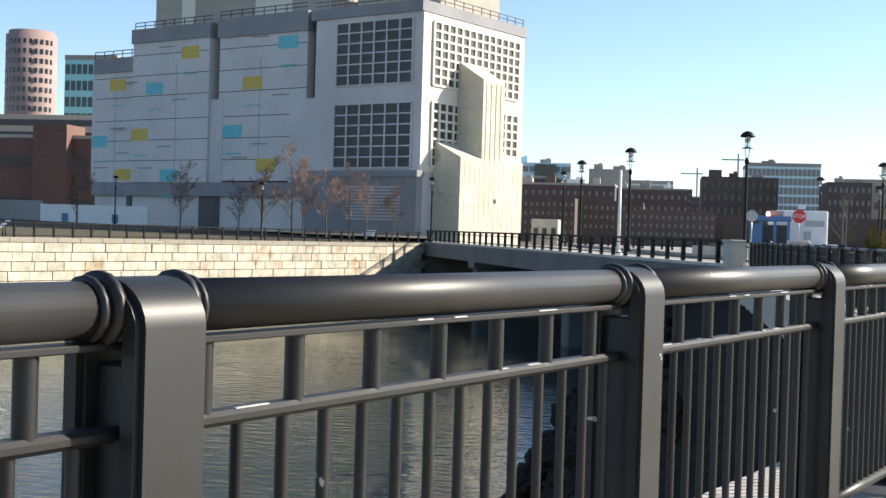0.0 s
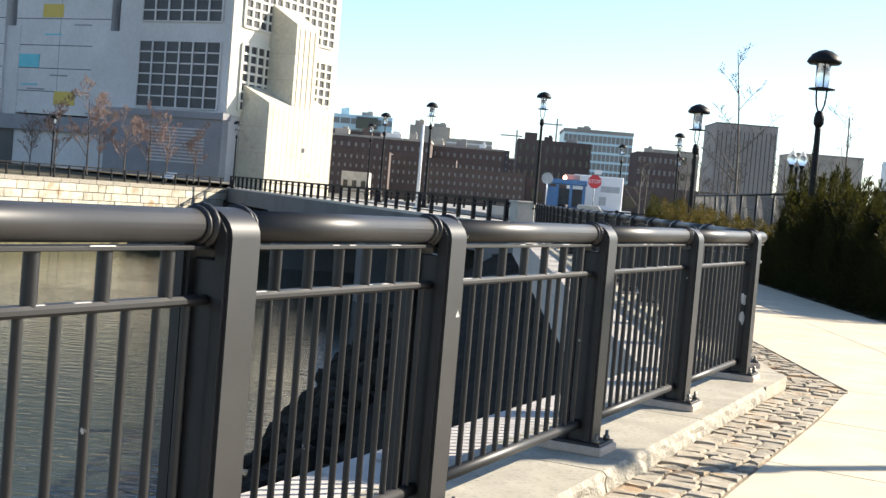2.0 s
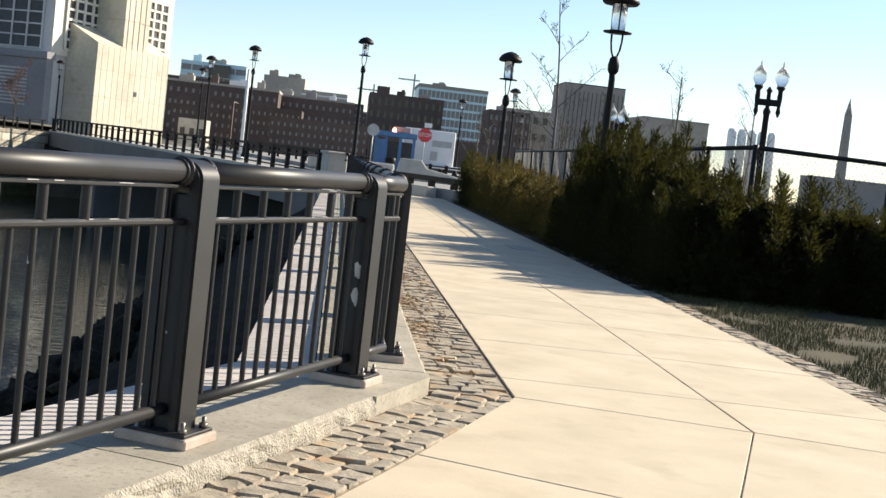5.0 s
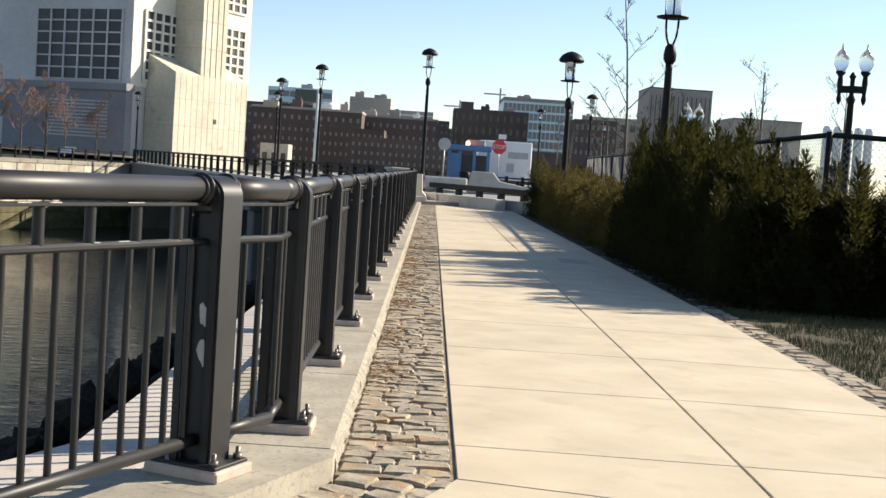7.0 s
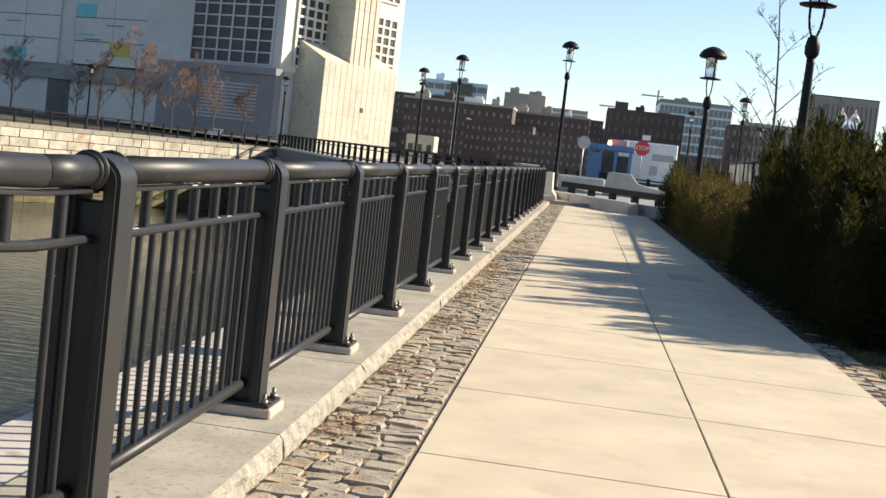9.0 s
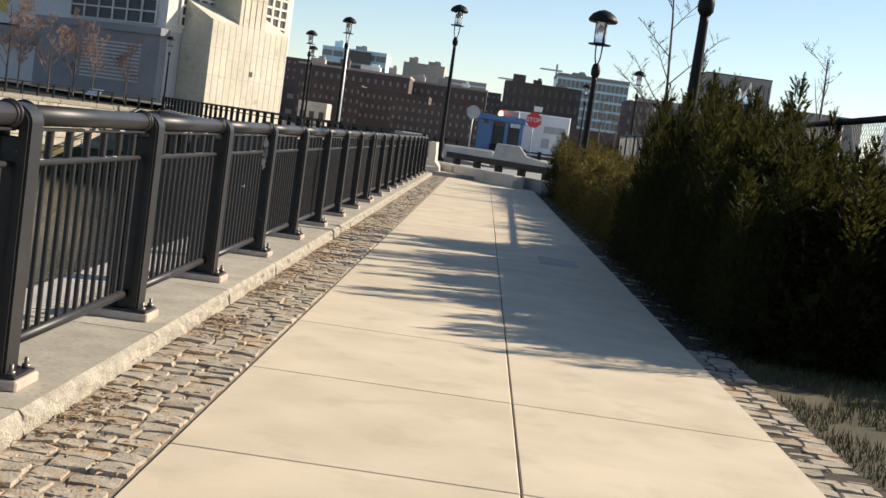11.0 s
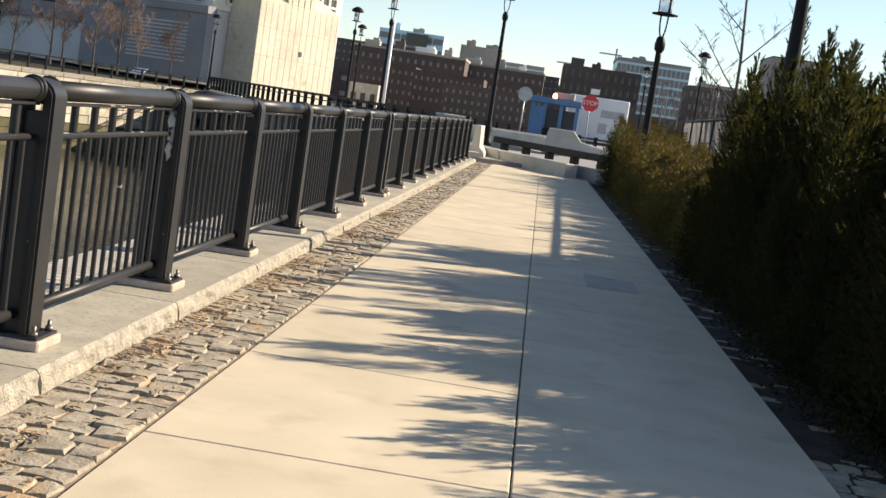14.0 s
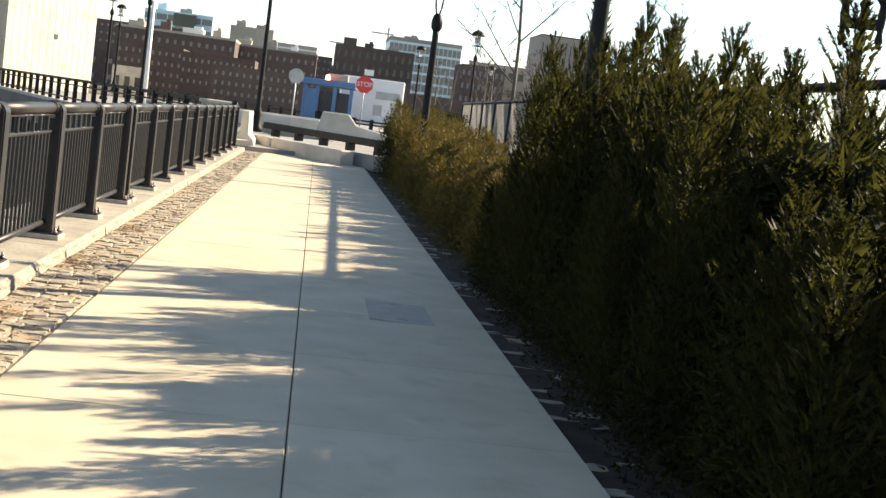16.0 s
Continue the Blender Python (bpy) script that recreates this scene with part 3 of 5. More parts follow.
bpart("wall", (-46.1, 0.0, 6.3), (-32.2, 18, 24.0), PANEL)
bpart("wall", (-46.3, -0.2, 24.0), (-32.0, 18, 25.8), PANEL_GREY, "grey roof band")
bpart("wall", (-54.6, 0.5, 6.0), (-46.1, 18, 20.6), PANEL)
bpart("wall", (-54.2, 0.3, 20.6), (-46.3, 18, 22.5), PANEL_GREY, "grey roof band")
bpart("wall", (-54, 0.2, 4.6), (-15.2, 10, 6.3), PANEL_GREY, "grey band over the base")
bpart("wall", (-54, 0.8, GZ), (-15.2, 10, 4.6), PANEL)
# openings are solid boxes; their inner shade is only the dark colour
bpart("wall", (-34.2, 0.7, GZ), (-30.6, 9, 5.0), DARK, "service opening, a solid box painted dark as its shade")
bpart("wall", (-47.6, 0.7, GZ), (-46.6, 9, 5.2), DARK, "service opening, a solid box painted dark as its shade")
bpart("wall", (-46, 3.5, 25.8), (-16, 20, 34), TAN, "beige upper storey set back from the roof edge")
bpart("wall", (-14, 6, 25.9), (-2, 18, 30), TAN, "beige plant room")
# sunlight on these two panels is painted by the paler precast
bpart("wall", (-41, 3.4, 26.6), (-38.6, 4, 30), PANEL_SUNLIT, "pale panel with sunlight put into its colour")
bpart("wall", (-28, 3.4, 26.6), (-22, 4, 30), PANEL_SUNLIT, "pale panel with sunlight put into its colour")
for x0, x1, z in ((-54, -46.4, 22.5), (-46.2, -32.2, 25.8), (-30.8, -16.6, 26.1), (-15.4, 0.1, 25.9)):
    rail = bmesh.new()
    for h in (0.45, 0.9):
        box(rail, ((x0 + x1) / 2, 0.3, z + h), (x1 - x0, 0.08, 0.1))
    for i in range(int((x1 - x0) / 1.8) + 1):
        box(rail, (x0 + 0.05 + i * 1.8, 0.3, z + 0.45), (0.08, 0.08, 0.9))
    part("roof_railing", rail, DARK, vent)
rail = bmesh.new()
for h in (0.45, 0.9):
    box(rail, (0.0, 10.4, 25.9 + h), (0.08, 20, 0.1))
for i in range(12):
    box(rail, (0.0, 0.5 + i * 1.8, 26.35), (0.08, 0.08, 0.9))
part("roof_railing", rail, DARK, vent)
# grooves between precast panels, and the coloured ones
for z in (9.0, 11.6, 14.2, 17.2, 19.8, 22.4):
    for x0, x1, y in ((-30.8, -16.6, 0.35), (-46.1, -32.2, 0.0), (-54, -46.1, 0.5)):
        if not (z > 20 and x0 == -54):
            bpart("panel_joint", (x0, y - 0.015, z), (x1, y + 0.1, z + 0.09), DARK)
for x, y in ((-38.0, 0.0), (-24, 0.35), (-50, 0.5)):
    bpart("panel_joint", (x, y - 0.015, 6.3), (x + 0.07, y + 0.1, 21), PANEL_GREY)
COLS = [(-19.6, 0.35, 21.9, TEAL), (-25.2, 0.35, 17.4, YELLOW), (-28.4, 0.3, 11.7, TEAL), (-22.7, 0.3, 7.6, YELLOW),
        (-35.6, 0.0, 21.6, YELLOW), (-42.0, 0.0, 17.4, TEAL), (-44.6, 0.0, 11.6, YELLOW), (-39.0, 0.0, 6.4, TEAL), (-49.6, 0.5, 18.2, YELLOW), (-53, 0.5, 10.9, TEAL), (-48.2, 0.5, 6.5, YELLOW)]
for x, y, z, m in COLS:
    bpart("coloured_panel", (x - 1.55, y - 0.03, z), (x + 1.55, y + 0.1, z + 1.5), m, "yellow facade panel" if m is YELLOW else "teal facade panel")
    for dx, dz in ((-4.4, 1.6), (0.2, -2.0), (4.6, -0.9)):
        if x + dx > -53 and x + dx < -17 and not -33.5 < x + dx < -29.5:
            bpart("slot_vent", (x + dx - 1.3, y - 0.02, z + dz), (x + dx + 1.3, y + 0.1, z + dz + 0.16), TEAL if (dz < -1.5) else PANEL_GREY)


def louvre_window(axis, a0, a1, z0, z1, cols, rows, off):
    """A gridded opening in the front (axis 0) or in the sunlit side (axis 1)."""
    w = part("window", boxed(((a0 + a1) / 2, -0.01, (z0 + z1) / 2) if axis == 0 else (off + 0.01, (a0 + a1) / 2, (z0 + z1) / 2), ((a1 - a0), 0.1, z1 - z0) if axis == 0 else (0.1, a1 - a0, z1 - z0)), DARK, vent, "dark louvred opening behind a white grid")
    for i in range(cols + 1):
        a = a0 + (a1 - a0) * i / cols
        t = 0.17
        # grid bars: plain precast in front, lit copy on the sunny side
        part("mullion", boxed((a, -0.12, (z0 + z1) / 2) if axis == 0 else (off + 0.14, a, (z0 + z1) / 2), (t, 0.16, z1 - z0) if axis == 0 else (0.16, 0.3, z1 - z0)), PANEL if axis == 0 else PANEL_SUNLIT, w)
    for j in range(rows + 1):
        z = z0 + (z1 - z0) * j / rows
        part("transom", boxed(((a0 + a1) / 2, -0.1, z) if axis == 0 else (off + 0.12, (a0 + a1) / 2, z), (a1 - a0, 0.13, 0.14) if axis == 0 else (0.13, a1 - a0, 0.24)), PANEL if axis == 0 else PANEL_SUNLIT, w)


louvre_window(0, -11.8, -1.1, 17.1, 24.1, 6, 6, 0)
louvre_window(0, -11.9, -1.0, 7.95, 15.0, 6, 6, 0)
louvre_window(1, 1.9, 19.3, 17.0, 23.9, 13, 7, 0.14)
louvre_window(1, 1.9, 19.3, 8.2, 15.2, 13, 7, 0.14)
for z in np.arange(2.2, 5.8, 0.35):
    bpart("louvre", (-9.0, -1.06, z), (-1.6, -0.95, z + 0.16), PANEL)
# the leaning buttress
def buttress(y0, y1, zt0, zt1, x1=3.7):
    bm = bmesh.new()
    v = [[bm.verts.new(p) for p in ((0.1, y, GZ - 1), (x1, y, GZ - 1), (x1, y, zt1), (0.1, y, zt0))] for y in (y0, y1)]
    bm.faces.new(v[0]); bm.faces.new(v[1][::-1])
    for i in range(4):
        bm.faces.new((v[0][i], v[1][i], v[1][(i + 1) % 4], v[0][(i + 1) % 4]))
    bmesh.ops.recalc_face_normals(bm, faces=bm.faces)
    return bm


but = part("buttress", buttress(2.6, 15.2, 11.0, 9.2), PYLON, vent, "sunlit board-marked concrete buttress")
up = part("buttress", buttress(6.7, 11.0, 20.2, 18.0, 3.66), PYLON, vent, "tall sunlit board-marked concrete shaft")
for i in range(13):
    y = 3.4 + i * 0.97
    bpart("board_mark", (3.6, y, GZ), (3.72, y + 0.05, 9.0 if not 6.8 < y < 10.9 else 17.6), PLATE)
for z in (3.9, 6.6, 9.2, 12, 14.8):
    bpart("pour_joint", (3.6, 2.6 if z < 9 else 6.7, z), (3.71, 15.2 if z < 9 else 11.0, z + 0.05), PLATE)
    bpart("pour_joint", (0.3, 2.58 if z < 9 else 6.68, z), (3.6, 2.62 if z < 9 else 6.72, z + 0.05), PLATE)
# rust-edged hole broken out of the buttress face, and a stain below it
bpart("pour_hole", (3.66, 9.2, 4.4), (3.74, 9.75, 4.9), DARK, "dark broken patch in the concrete")

# ---- lawn and seawall across the water ----
WN = Vector((WALL_DIR.y, -WALL_DIR.x, 0))      # away from the water
if WN.x > 0:
    WN = -WN
lawn = bmesh.new()
q = [FAR_END + WN * 1.0 - WALL_DIR * 25, FAR_END + WALL_DIR * 150 + WN * 1.0, FAR_END + WALL_DIR * 150 + WN * 160, FAR_END - WALL_DIR * 25 + WN * 160]
zs = (-0.04, -0.04, 3.0, 3.0)
lawn.faces.new([lawn.verts.new((p.x, p.y, z)) for p, z in zip(q, zs)])
bmesh.ops.recalc_face_normals(lawn, faces=lawn.faces)
structure("lawn", lawn, GRASS, "short winter lawn rising behind the seawall", "lawn")
seawall = tagged(new("seawall"), "old coursed granite seawall with weed at the waterline", "seawall", kind="structure")
WRZ = math.atan2(WALL_DIR.y, WALL_DIR.x)
core = FAR_END + WALL_DIR * 60 + WN * 0.5
part("core", boxed((core.x, core.y, -3.62), (120, 1.06, 6.9), WRZ), JOINT, seawall)
block_me = [None, None]
blocks, weedy = bmesh.new(), bmesh.new()
count = 0
r5 = random.Random(11)
for row in range(9):
    z0, h = -0.28 - 0.62 * (row + 1), 0.6
    s = r5.uniform(0, 0.8)
    while s < 74:
        L = r5.uniform(0.75, 1.9)
        c = FAR_END + WALL_DIR * (s + L / 2) + WN * (-0.1 - r5.uniform(0.0, 0.06))
        if row < 5 and 6 < s < 70 and count < 290:
            count += 1
            part("stone", boxed((0, 0, 0), (L - 0.03, 0.3, h - 0.02), 0, 0.02), WALLSTONE, seawall, "", Matrix.Translation((c.x, c.y, z0 + h / 2)) @ Matrix.Rotation(WRZ, 4, "Z"))
        else:
            box(blocks if row < 5 else weedy, (c.x, c.y, z0 + h / 2), (L - 0.03, 0.3, h - 0.02), WRZ)
        s += L
tagged(part("stonework", blocks, WALLSTONE, seawall), kind="stuff")
tagged(part("weedy_stonework", weedy, WEED, seawall, "dark weed-covered stones near the waterline"), kind="stuff")
for k in range(42):
    c = FAR_END + WALL_DIR * (0.9 + 1.8 * k) + WN * 0.1
    part("coping", boxed((c.x, c.y, -0.12), (1.78, 0.75, 0.32), WRZ, 0.02), GRANITE_ROUGH, seawall)

# fence on the seawall
far_fence = thing("seawall_fence", pose(FAR_END.x, FAR_END.y, 0, 0, 0, math.degrees(WRZ)), "dark metal post and rail fence along the seawall", "fence")
side = -1 if Matrix.Rotation(WRZ, 3, "Z") @ Vector((0, 1, 0)) @ WN < 0 else 1
pm = None
for k in range(48):
    o = part("post", pm or boxed((0, 0, 0.52), (0.11, 0.13, 1.04)), PLAIN_BLACK, far_fence, "", Matrix.Translation((0.4 + k * 1.5, side * 0.45, 0)))
    pm = o.data
for z, t in ((0.98, 0.1), (0.78, 0.05), (0.16, 0.05)):
    part("rail", boxed((36, side * 0.45, z), (72, 0.07, t)), PLAIN_BLACK, far_fence)

# ---- road bridge ----
bridge = thing("road_bridge", pose(BR0.x, BR0.y, 0, 0, 0, math.degrees(math.atan2(BR_DIR.y, BR_DIR.x))), "grey concrete road bridge over the inlet", "bridge")
BL = (FAR_END - BR0).length
part("deck", boxed((BL / 2, -6.6, -0.25), (BL, 12.6, 0.75)), ASPHALT, bridge)
part("fascia", boxed((BL / 2, -0.2, -0.45), (BL, 0.42, 1.2)), DECK, bridge)
part("kerb", boxed((BL / 2, -0.35, 0.2), (BL, 0.75, 0.14)), BARRIER, bridge)
for s in (4.5, 24.0, 47.0):
    part("pier", boxed((s, -6.3, -4.0), (1.3, 12.0, 6.4), 0, 0.08), DECK, bridge)
    part("pier_cap", boxed((s, -6.2, -1.25), (2.0, 12.4, 0.6), 0, 0.05), DECK, bridge)
pm = None
for k in range(36):
    o = part("post", pm or boxed((0, 0, 0.75), (0.16, 0.16, 1.02)), PLAIN_BLACK, bridge, "", Matrix.Translation((1.0 + k * 1.84, -0.2, 0)))
    pm = o.data
for z, t in ((1.2, 0.11), (0.98, 0.05), (0.42, 0.06)):
    part("rail", boxed((BL / 2, -0.2, z), (BL, 0.09, t)), PLAIN_BLACK, bridge)
for z in (1.05, 0.65):
    part("rail", boxed((BL / 2, -12.6, z), (BL, 0.09, 0.08)), PLAIN_BLACK, bridge)
pm = None
for k in range(34):
    o = part("post", pm or boxed((0, 0, 0.65), (0.14, 0.14, 1.0)), PLAIN_BLACK, bridge, "", Matrix.Translation((1.0 + k * 1.95, -12.6, 0)))
    pm = o.data
end_pier = bmesh.new()
box(end_pier, (-1.36, 31.4, 0.35), (0.75, 0.75, 1.7), radians(20), 0.03)
box(end_pier, (-1.36, 31.4, 1.2), (0.85, 0.85, 0.1), radians(20), 0.02)
tagged(link("end_pillar", end_pier, BARRIER), "square weathered concrete pillar at the end of the bridge railing", "pillar")

# ---- road end, barriers, booth ----
RD0, RD1 = Vector((-0.95, 35.6, 0)), Vector((3.6, 27.3, 0))
rd = (RD1 - RD0).normalized()
rn = Vector((-rd.y, rd.x, 0))
structure("road", prism([(RD0.x + 0.3, RD0.y + 0.1), (RD1.x + 1.2, RD1.y - 1.2), (40, 20), (90, 130), (-12.9, 96.5), (2.0, 38.0)], -0.05, 0.36), ASPHALT, "pale worn asphalt road beyond the path", "road")
RRZ = math.atan2(rd.y, rd.x)
for s, L in ((1.35, 2.5), (4.75, 4.0)):
    c = RD0 + rd * s - rn * 0.1
    tagged(link("kerb_block", boxed((c.x, c.y, 0.16), (L, 0.42, 0.46), RRZ, 0.03), BARRIER), "low rough concrete kerb block at the path's end", "kerb block", "kerb blocks at the path's end")
guard = thing("guard_rail", pose(0, 0, 0), "dark timber guard rail on short posts", "guard rail")
c = RD0 + rd * 4.0 + rn * 0.75
part("beam", boxed((c.x, c.y, 0.66), (7.6, 0.2, 0.2), RRZ, 0.02), PLAIN_BLACK, guard)
for s in (0.9, 2.4, 3.9, 5.4, 6.9):
    c = RD0 + rd * s + rn * 0.75
    part("post", boxed((c.x, c.y, 0.42), (0.2, 0.2, 0.34), RRZ), PLAIN_BLACK, guard)
ep = bmesh.new()
pr = [(-0.32, 0), (0.32, 0), (0.26, 0.28), (0.12, 0.42), (0.09, 1.05), (-0.09, 1.05), (-0.12, 0.42), (-0.26, 0.28)]
lo = [[ep.verts.new((-0.62 + x, y, z)) for x, z in pr] for y in (31.9, 34.2)]
ep.faces.new(lo[0]); ep.faces.new(lo[1][::-1])
for i in range(8):
    ep.faces.new((lo[0][i], lo[1][i], lo[1][(i + 1) % 8], lo[0][(i + 1) % 8]))
bmesh.ops.recalc_face_normals(ep, faces=ep.faces)
tagged(link("traffic_barrier", ep, BARRIER), "pale concrete traffic barrier at the railing's end", "barrier", "concrete barriers")
wb2 = bmesh.new()
lo = [[wb2.verts.new((x, y, z)) for x, z in ((1.3, 0.36), (4.6, 0.36), (4.6, 0.62), (2.7, 0.95), (2.4, 1.3), (1.5, 1.3))] for y in (39.9, 40.7)]
wb2.faces.new(lo[0]); wb2.faces.new(lo[1][::-1])
for i in range(6):
    wb2.faces.new((lo[0][i], lo[1][i], lo[1][(i + 1) % 6], lo[0][(i + 1) % 6]))
bmesh.ops.recalc_face_normals(wb2, faces=wb2.faces)
bmesh.ops.bevel(wb2, geom=list(wb2.edges), offset=0.04, segments=1, affect="EDGES")
tagged(link("traffic_barrier", wb2, BARRIER), "sloping end of a concrete traffic barrier beside the booth", "barrier", "concrete barriers")
tagged(link("traffic_barrier", boxed((-0.6, 46, 0.65), (4.2, 0.5, 0.6), 0, 0.08), BARRIER), "long pale concrete traffic barrier", "barrier", "concrete barriers")

booth = thing("guard_booth", pose(1.73, 53.3, 0.3, 0, 0, -4) @ Matrix.Diagonal((1.04, 1.05, 1.02, 1)), "small blue-framed guard booth with dark windows", "booth")
part("wall", boxed((0, 0, 0.4), (2.1, 1.6, 0.8)), BLUE, booth)
part("inner", boxed((0, 0.05, 1.3), (1.9, 1.4, 1.0)), DARK, booth, "dark booth windows")
part("roof", boxed((0, 0, 2.15), (2.3, 1.8, 0.28), 0, 0.04), BLUE, booth)
for x in (-0.98, -0.45, 0.28, 0.98):
    part("frame_post", boxed((x, -0.74, 1.3), (0.16, 0.14, 1.5)), BLUE, booth)
part("door", boxed((-0.7, -0.83, 0.95), (0.5, 0.05, 1.8), 0, 0.01), BLUE, booth, "blue booth door")
part("beacon", lathe(bmesh.new(), [(0.09, 2.29), (0.11, 2.36), (0.08, 2.5), (0.0, 2.53)], 10, (-0.1, -0.5, 0)), GLOW, booth, "lit red beacon")
part("roof_box", boxed((0.3, 0.2, 2.45), (0.9, 0.6, 0.3), 0, 0.03), TAN, booth)
bin_ = bmesh.new()
lathe(bin_, [(0.22, 0.36), (0.28, 1.0), (0.3, 1.2), (0.2, 1.26), (0.0, 1.28)], 12, (1.5, 51.6, 0))
tagged(link("litter_bin", bin_, PLAIN_BLACK), "black litter bin standing by the booth", "bin")
trailer = thing("white_trailer", pose(3.75, 58.5, 0.4), "white box trailer parked behind the booth", "trailer")
part("body", boxed((0, 0, 1.65), (2.9, 6, 2.0), 0, 0.05), WHITE, trailer)
part("bumper", boxed((0.2, -3.1, 0.62), (3.6, 0.3, 0.2), 0, 0.03), WHITE, trailer)
for x in (-1.1, 1.1):
    for y in (-1.8, 1.8):
        part("wheel", tube(bmesh.new(), (x - 0.12, y, 0.36), (x + 0.12, y, 0.36), 0.36, seg=14), PLAIN_BLACK, trailer)
part("marking", boxed((0.7, -3.01, 1.9), (1.1, 0.02, 0.35)), GREYM, trailer)
part("marking", boxed((0.3, -3.01, 1.2), (0.4, 0.02, 0.5)), GREYM, trailer)

stop = thing("stop_sign", pose(3.2, 52.0, 0.36) @ Matrix.Scale(0.96, 4), "red octagonal stop sign on a galvanised post", "sign")
part("post", tube(bmesh.new(), (0, 0.03, 0), (0, 0.03, 2.75), 0.03), GREYM, stop)
octo = bmesh.new()
ring = [octo.verts.new((0.41 * math.cos(a), -0.02, 2.37 + 0.41 * math.sin(a))) for a in [radians(22.5 + 45 * i) for i in range(8)]]
r = bmesh.ops.extrude_face_region(octo, geom=[octo.faces.new(ring)])
bmesh.ops.translate(octo, vec=(0, -0.015, 0), verts=[v for v in r["geom"] if isinstance(v, bmesh.types.BMVert)])
bmesh.ops.recalc_face_normals(octo, faces=octo.faces)
plate = part("plate", octo, REDP, stop)
font = bpy.data.curves.new("word", "FONT")
font.body, font.size, font.align_x, font.align_y, font.extrude = "STOP", 0.3, "CENTER", "CENTER", 0.004
tmp = new("word", font)
me = bpy.data.meshes.new_from_object(tmp.evaluated_get(bpy.context.evaluated_depsgraph_get()))
bpy.data.objects.remove(tmp)
part("lettering", me, WHITE, plate, "white letters STOP", pose(0, -0.04, 2.37, 90, 0, 0))
part("upper_plate", boxed((0.14, -0.02, 2.93), (0.42, 0.02, 0.26), 0, 0.004), WHITE, stop, "small white plate above")
grey = thing("round_sign", pose(0.32, 47.2, 0.36), "grey back of a round sign on a post", "sign")
part("disc", tube(bmesh.new(), (0, -0.01, 2.15), (0, 0.01, 2.15), 0.3, seg=24), GREYM, grey)
part("post", tube(bmesh.new(), (0, 0.03, 0), (0, 0.03, 2.2), 0.03), GREYM, grey)
pole = thing("white_pole", pose(-6.85, 57.4, 0.0), "tall white flagpole-like post on the bridge", "pole")
part("shaft", tube(bmesh.new(), (0, 0, 0.1), (0, 0, 5.3), 0.11, 0.08, 12), WHITE, pole)
part("base", lathe(bmesh.new(), [(0.22, 0.1), (0.22, 0.2), (0.12, 0.4)], 12), WHITE, pole)


# ---- buildings in the distance ----
def far_block(name, label, x0, x1, y, h, material, depth=14, cols=0, rows=0, pane=PANE, win=(0.5, 0.55), z0=0.0, zlo=0.0, cap=None, roof=0.0):
    b = thing(name, pose((x0 + x1) / 2, y, 0), label, "building", "distant buildings")
    w = x1 - x0
    part("wall", boxed((0, depth / 2, (zlo + h) / 2), (w, depth, h - zlo)), material, b)
    if cap is not None:
        part("roof", boxed((0, depth / 2, h + roof / 2), (w * 1.01, depth * 1.01, roof)), cap, b)
    if cols:
        cw, rh = w / cols, (h - z0 - 0.6) / rows
        me = None
        for i in range(cols):
            for j in range(rows):
                o = part("window", me or boxed((0, -0.03, 0), (cw * win[0], 0.12, rh * win[1])), pane, b, "", Matrix.Translation((-w / 2 + cw * (i + 0.5), 0, z0 + 0.3 + rh * (j + 0.5))))
                me = o.data
    return b


GLINT = glass("sky_lit_glass", (0.2, 0.2, 0.2), 0.35, 0.35)
far_block("office_tower", "white high-rise with ranks of windows", -240, -216.5, 330, 96, WHITE, 20, 6, 24)
tw = thing("round_tower", pose(-180.5, 306, 0), "pinkish brick high-rise with a rounded front", "building", "distant buildings")
part("wall", lathe(bmesh.new(), [(6.9, 0), (6.9, 52.5), (6.2, 52.5), (6.2, 53.6)], 28), PINK, tw)
wm = None
for i in range(13):
    for j in range(19):
        o = part("window", wm or boxed((0, -6.92, 0), (0.75, 0.16, 1.35)), PANE, tw, "", Matrix.Rotation(radians(-78 + i * 13), 4, "Z") @ Matrix.Translation((0, 0, 2.5 + j * 2.65)))
        wm = o.data
far_block("glass_office", "office block faced in green glass", -131.5, -119.6, 230, 35.5, CURTAIN_GREEN, 14, 9, 10, PANE, (0.75, 0.6), cap=GREYCON, roof=1.0)
far_block("parking_deck", "grey parking deck with dark levels", -122, -102, 185, 19.6, TAN, 20, 1, 5, DARK, (0.97, 0.5), 8)
far_block("warehouse", "low dark brown brick warehouse", -130, -88, 158, 13.6, BRICK_RED, 20, 1, 2, BRICK, (1.0, 0.25), 0, cap=TAN, roof=0.5)
far_block("warehouse", "square brick stair tower on the warehouse", -98.7, -93.2, 156, 15.6, BRICK_RED, 6)
far_block("laboratory", "pale blue glass laboratory block", -58.6, -36.4, 420, 26.2, CURTAIN, 20, 6, 4, GLINT, (0.9, 0.5), 10)
far_block("laboratory", "dark glazed bay of a laboratory block", -48.8, -41.5, 416, 25.5, PANE, 4, zlo=21.5)
far_block("brick_hospital", "long dark brick block with rows of windows", -30, -12.2, 190, 9.5, BRICK, 16, 15, 4, GLINT, (0.3, 0.34), 1.0, cap=TAN, roof=0.35)
far_block("brick_hospital", "dark brick block with small windows", -14.6, 0.2, 200, 9.4, BRICK, 16, 13, 4, GLINT, (0.3, 0.34), 1.0, cap=GREYCON, roof=0.3)
far_block("brick_wing", "dark brick wing with pale windows", -25.6, -17.0, 165, 6.6, BRICK, 8, 10, 4, GLINT, (0.28, 0.36), 0.6)
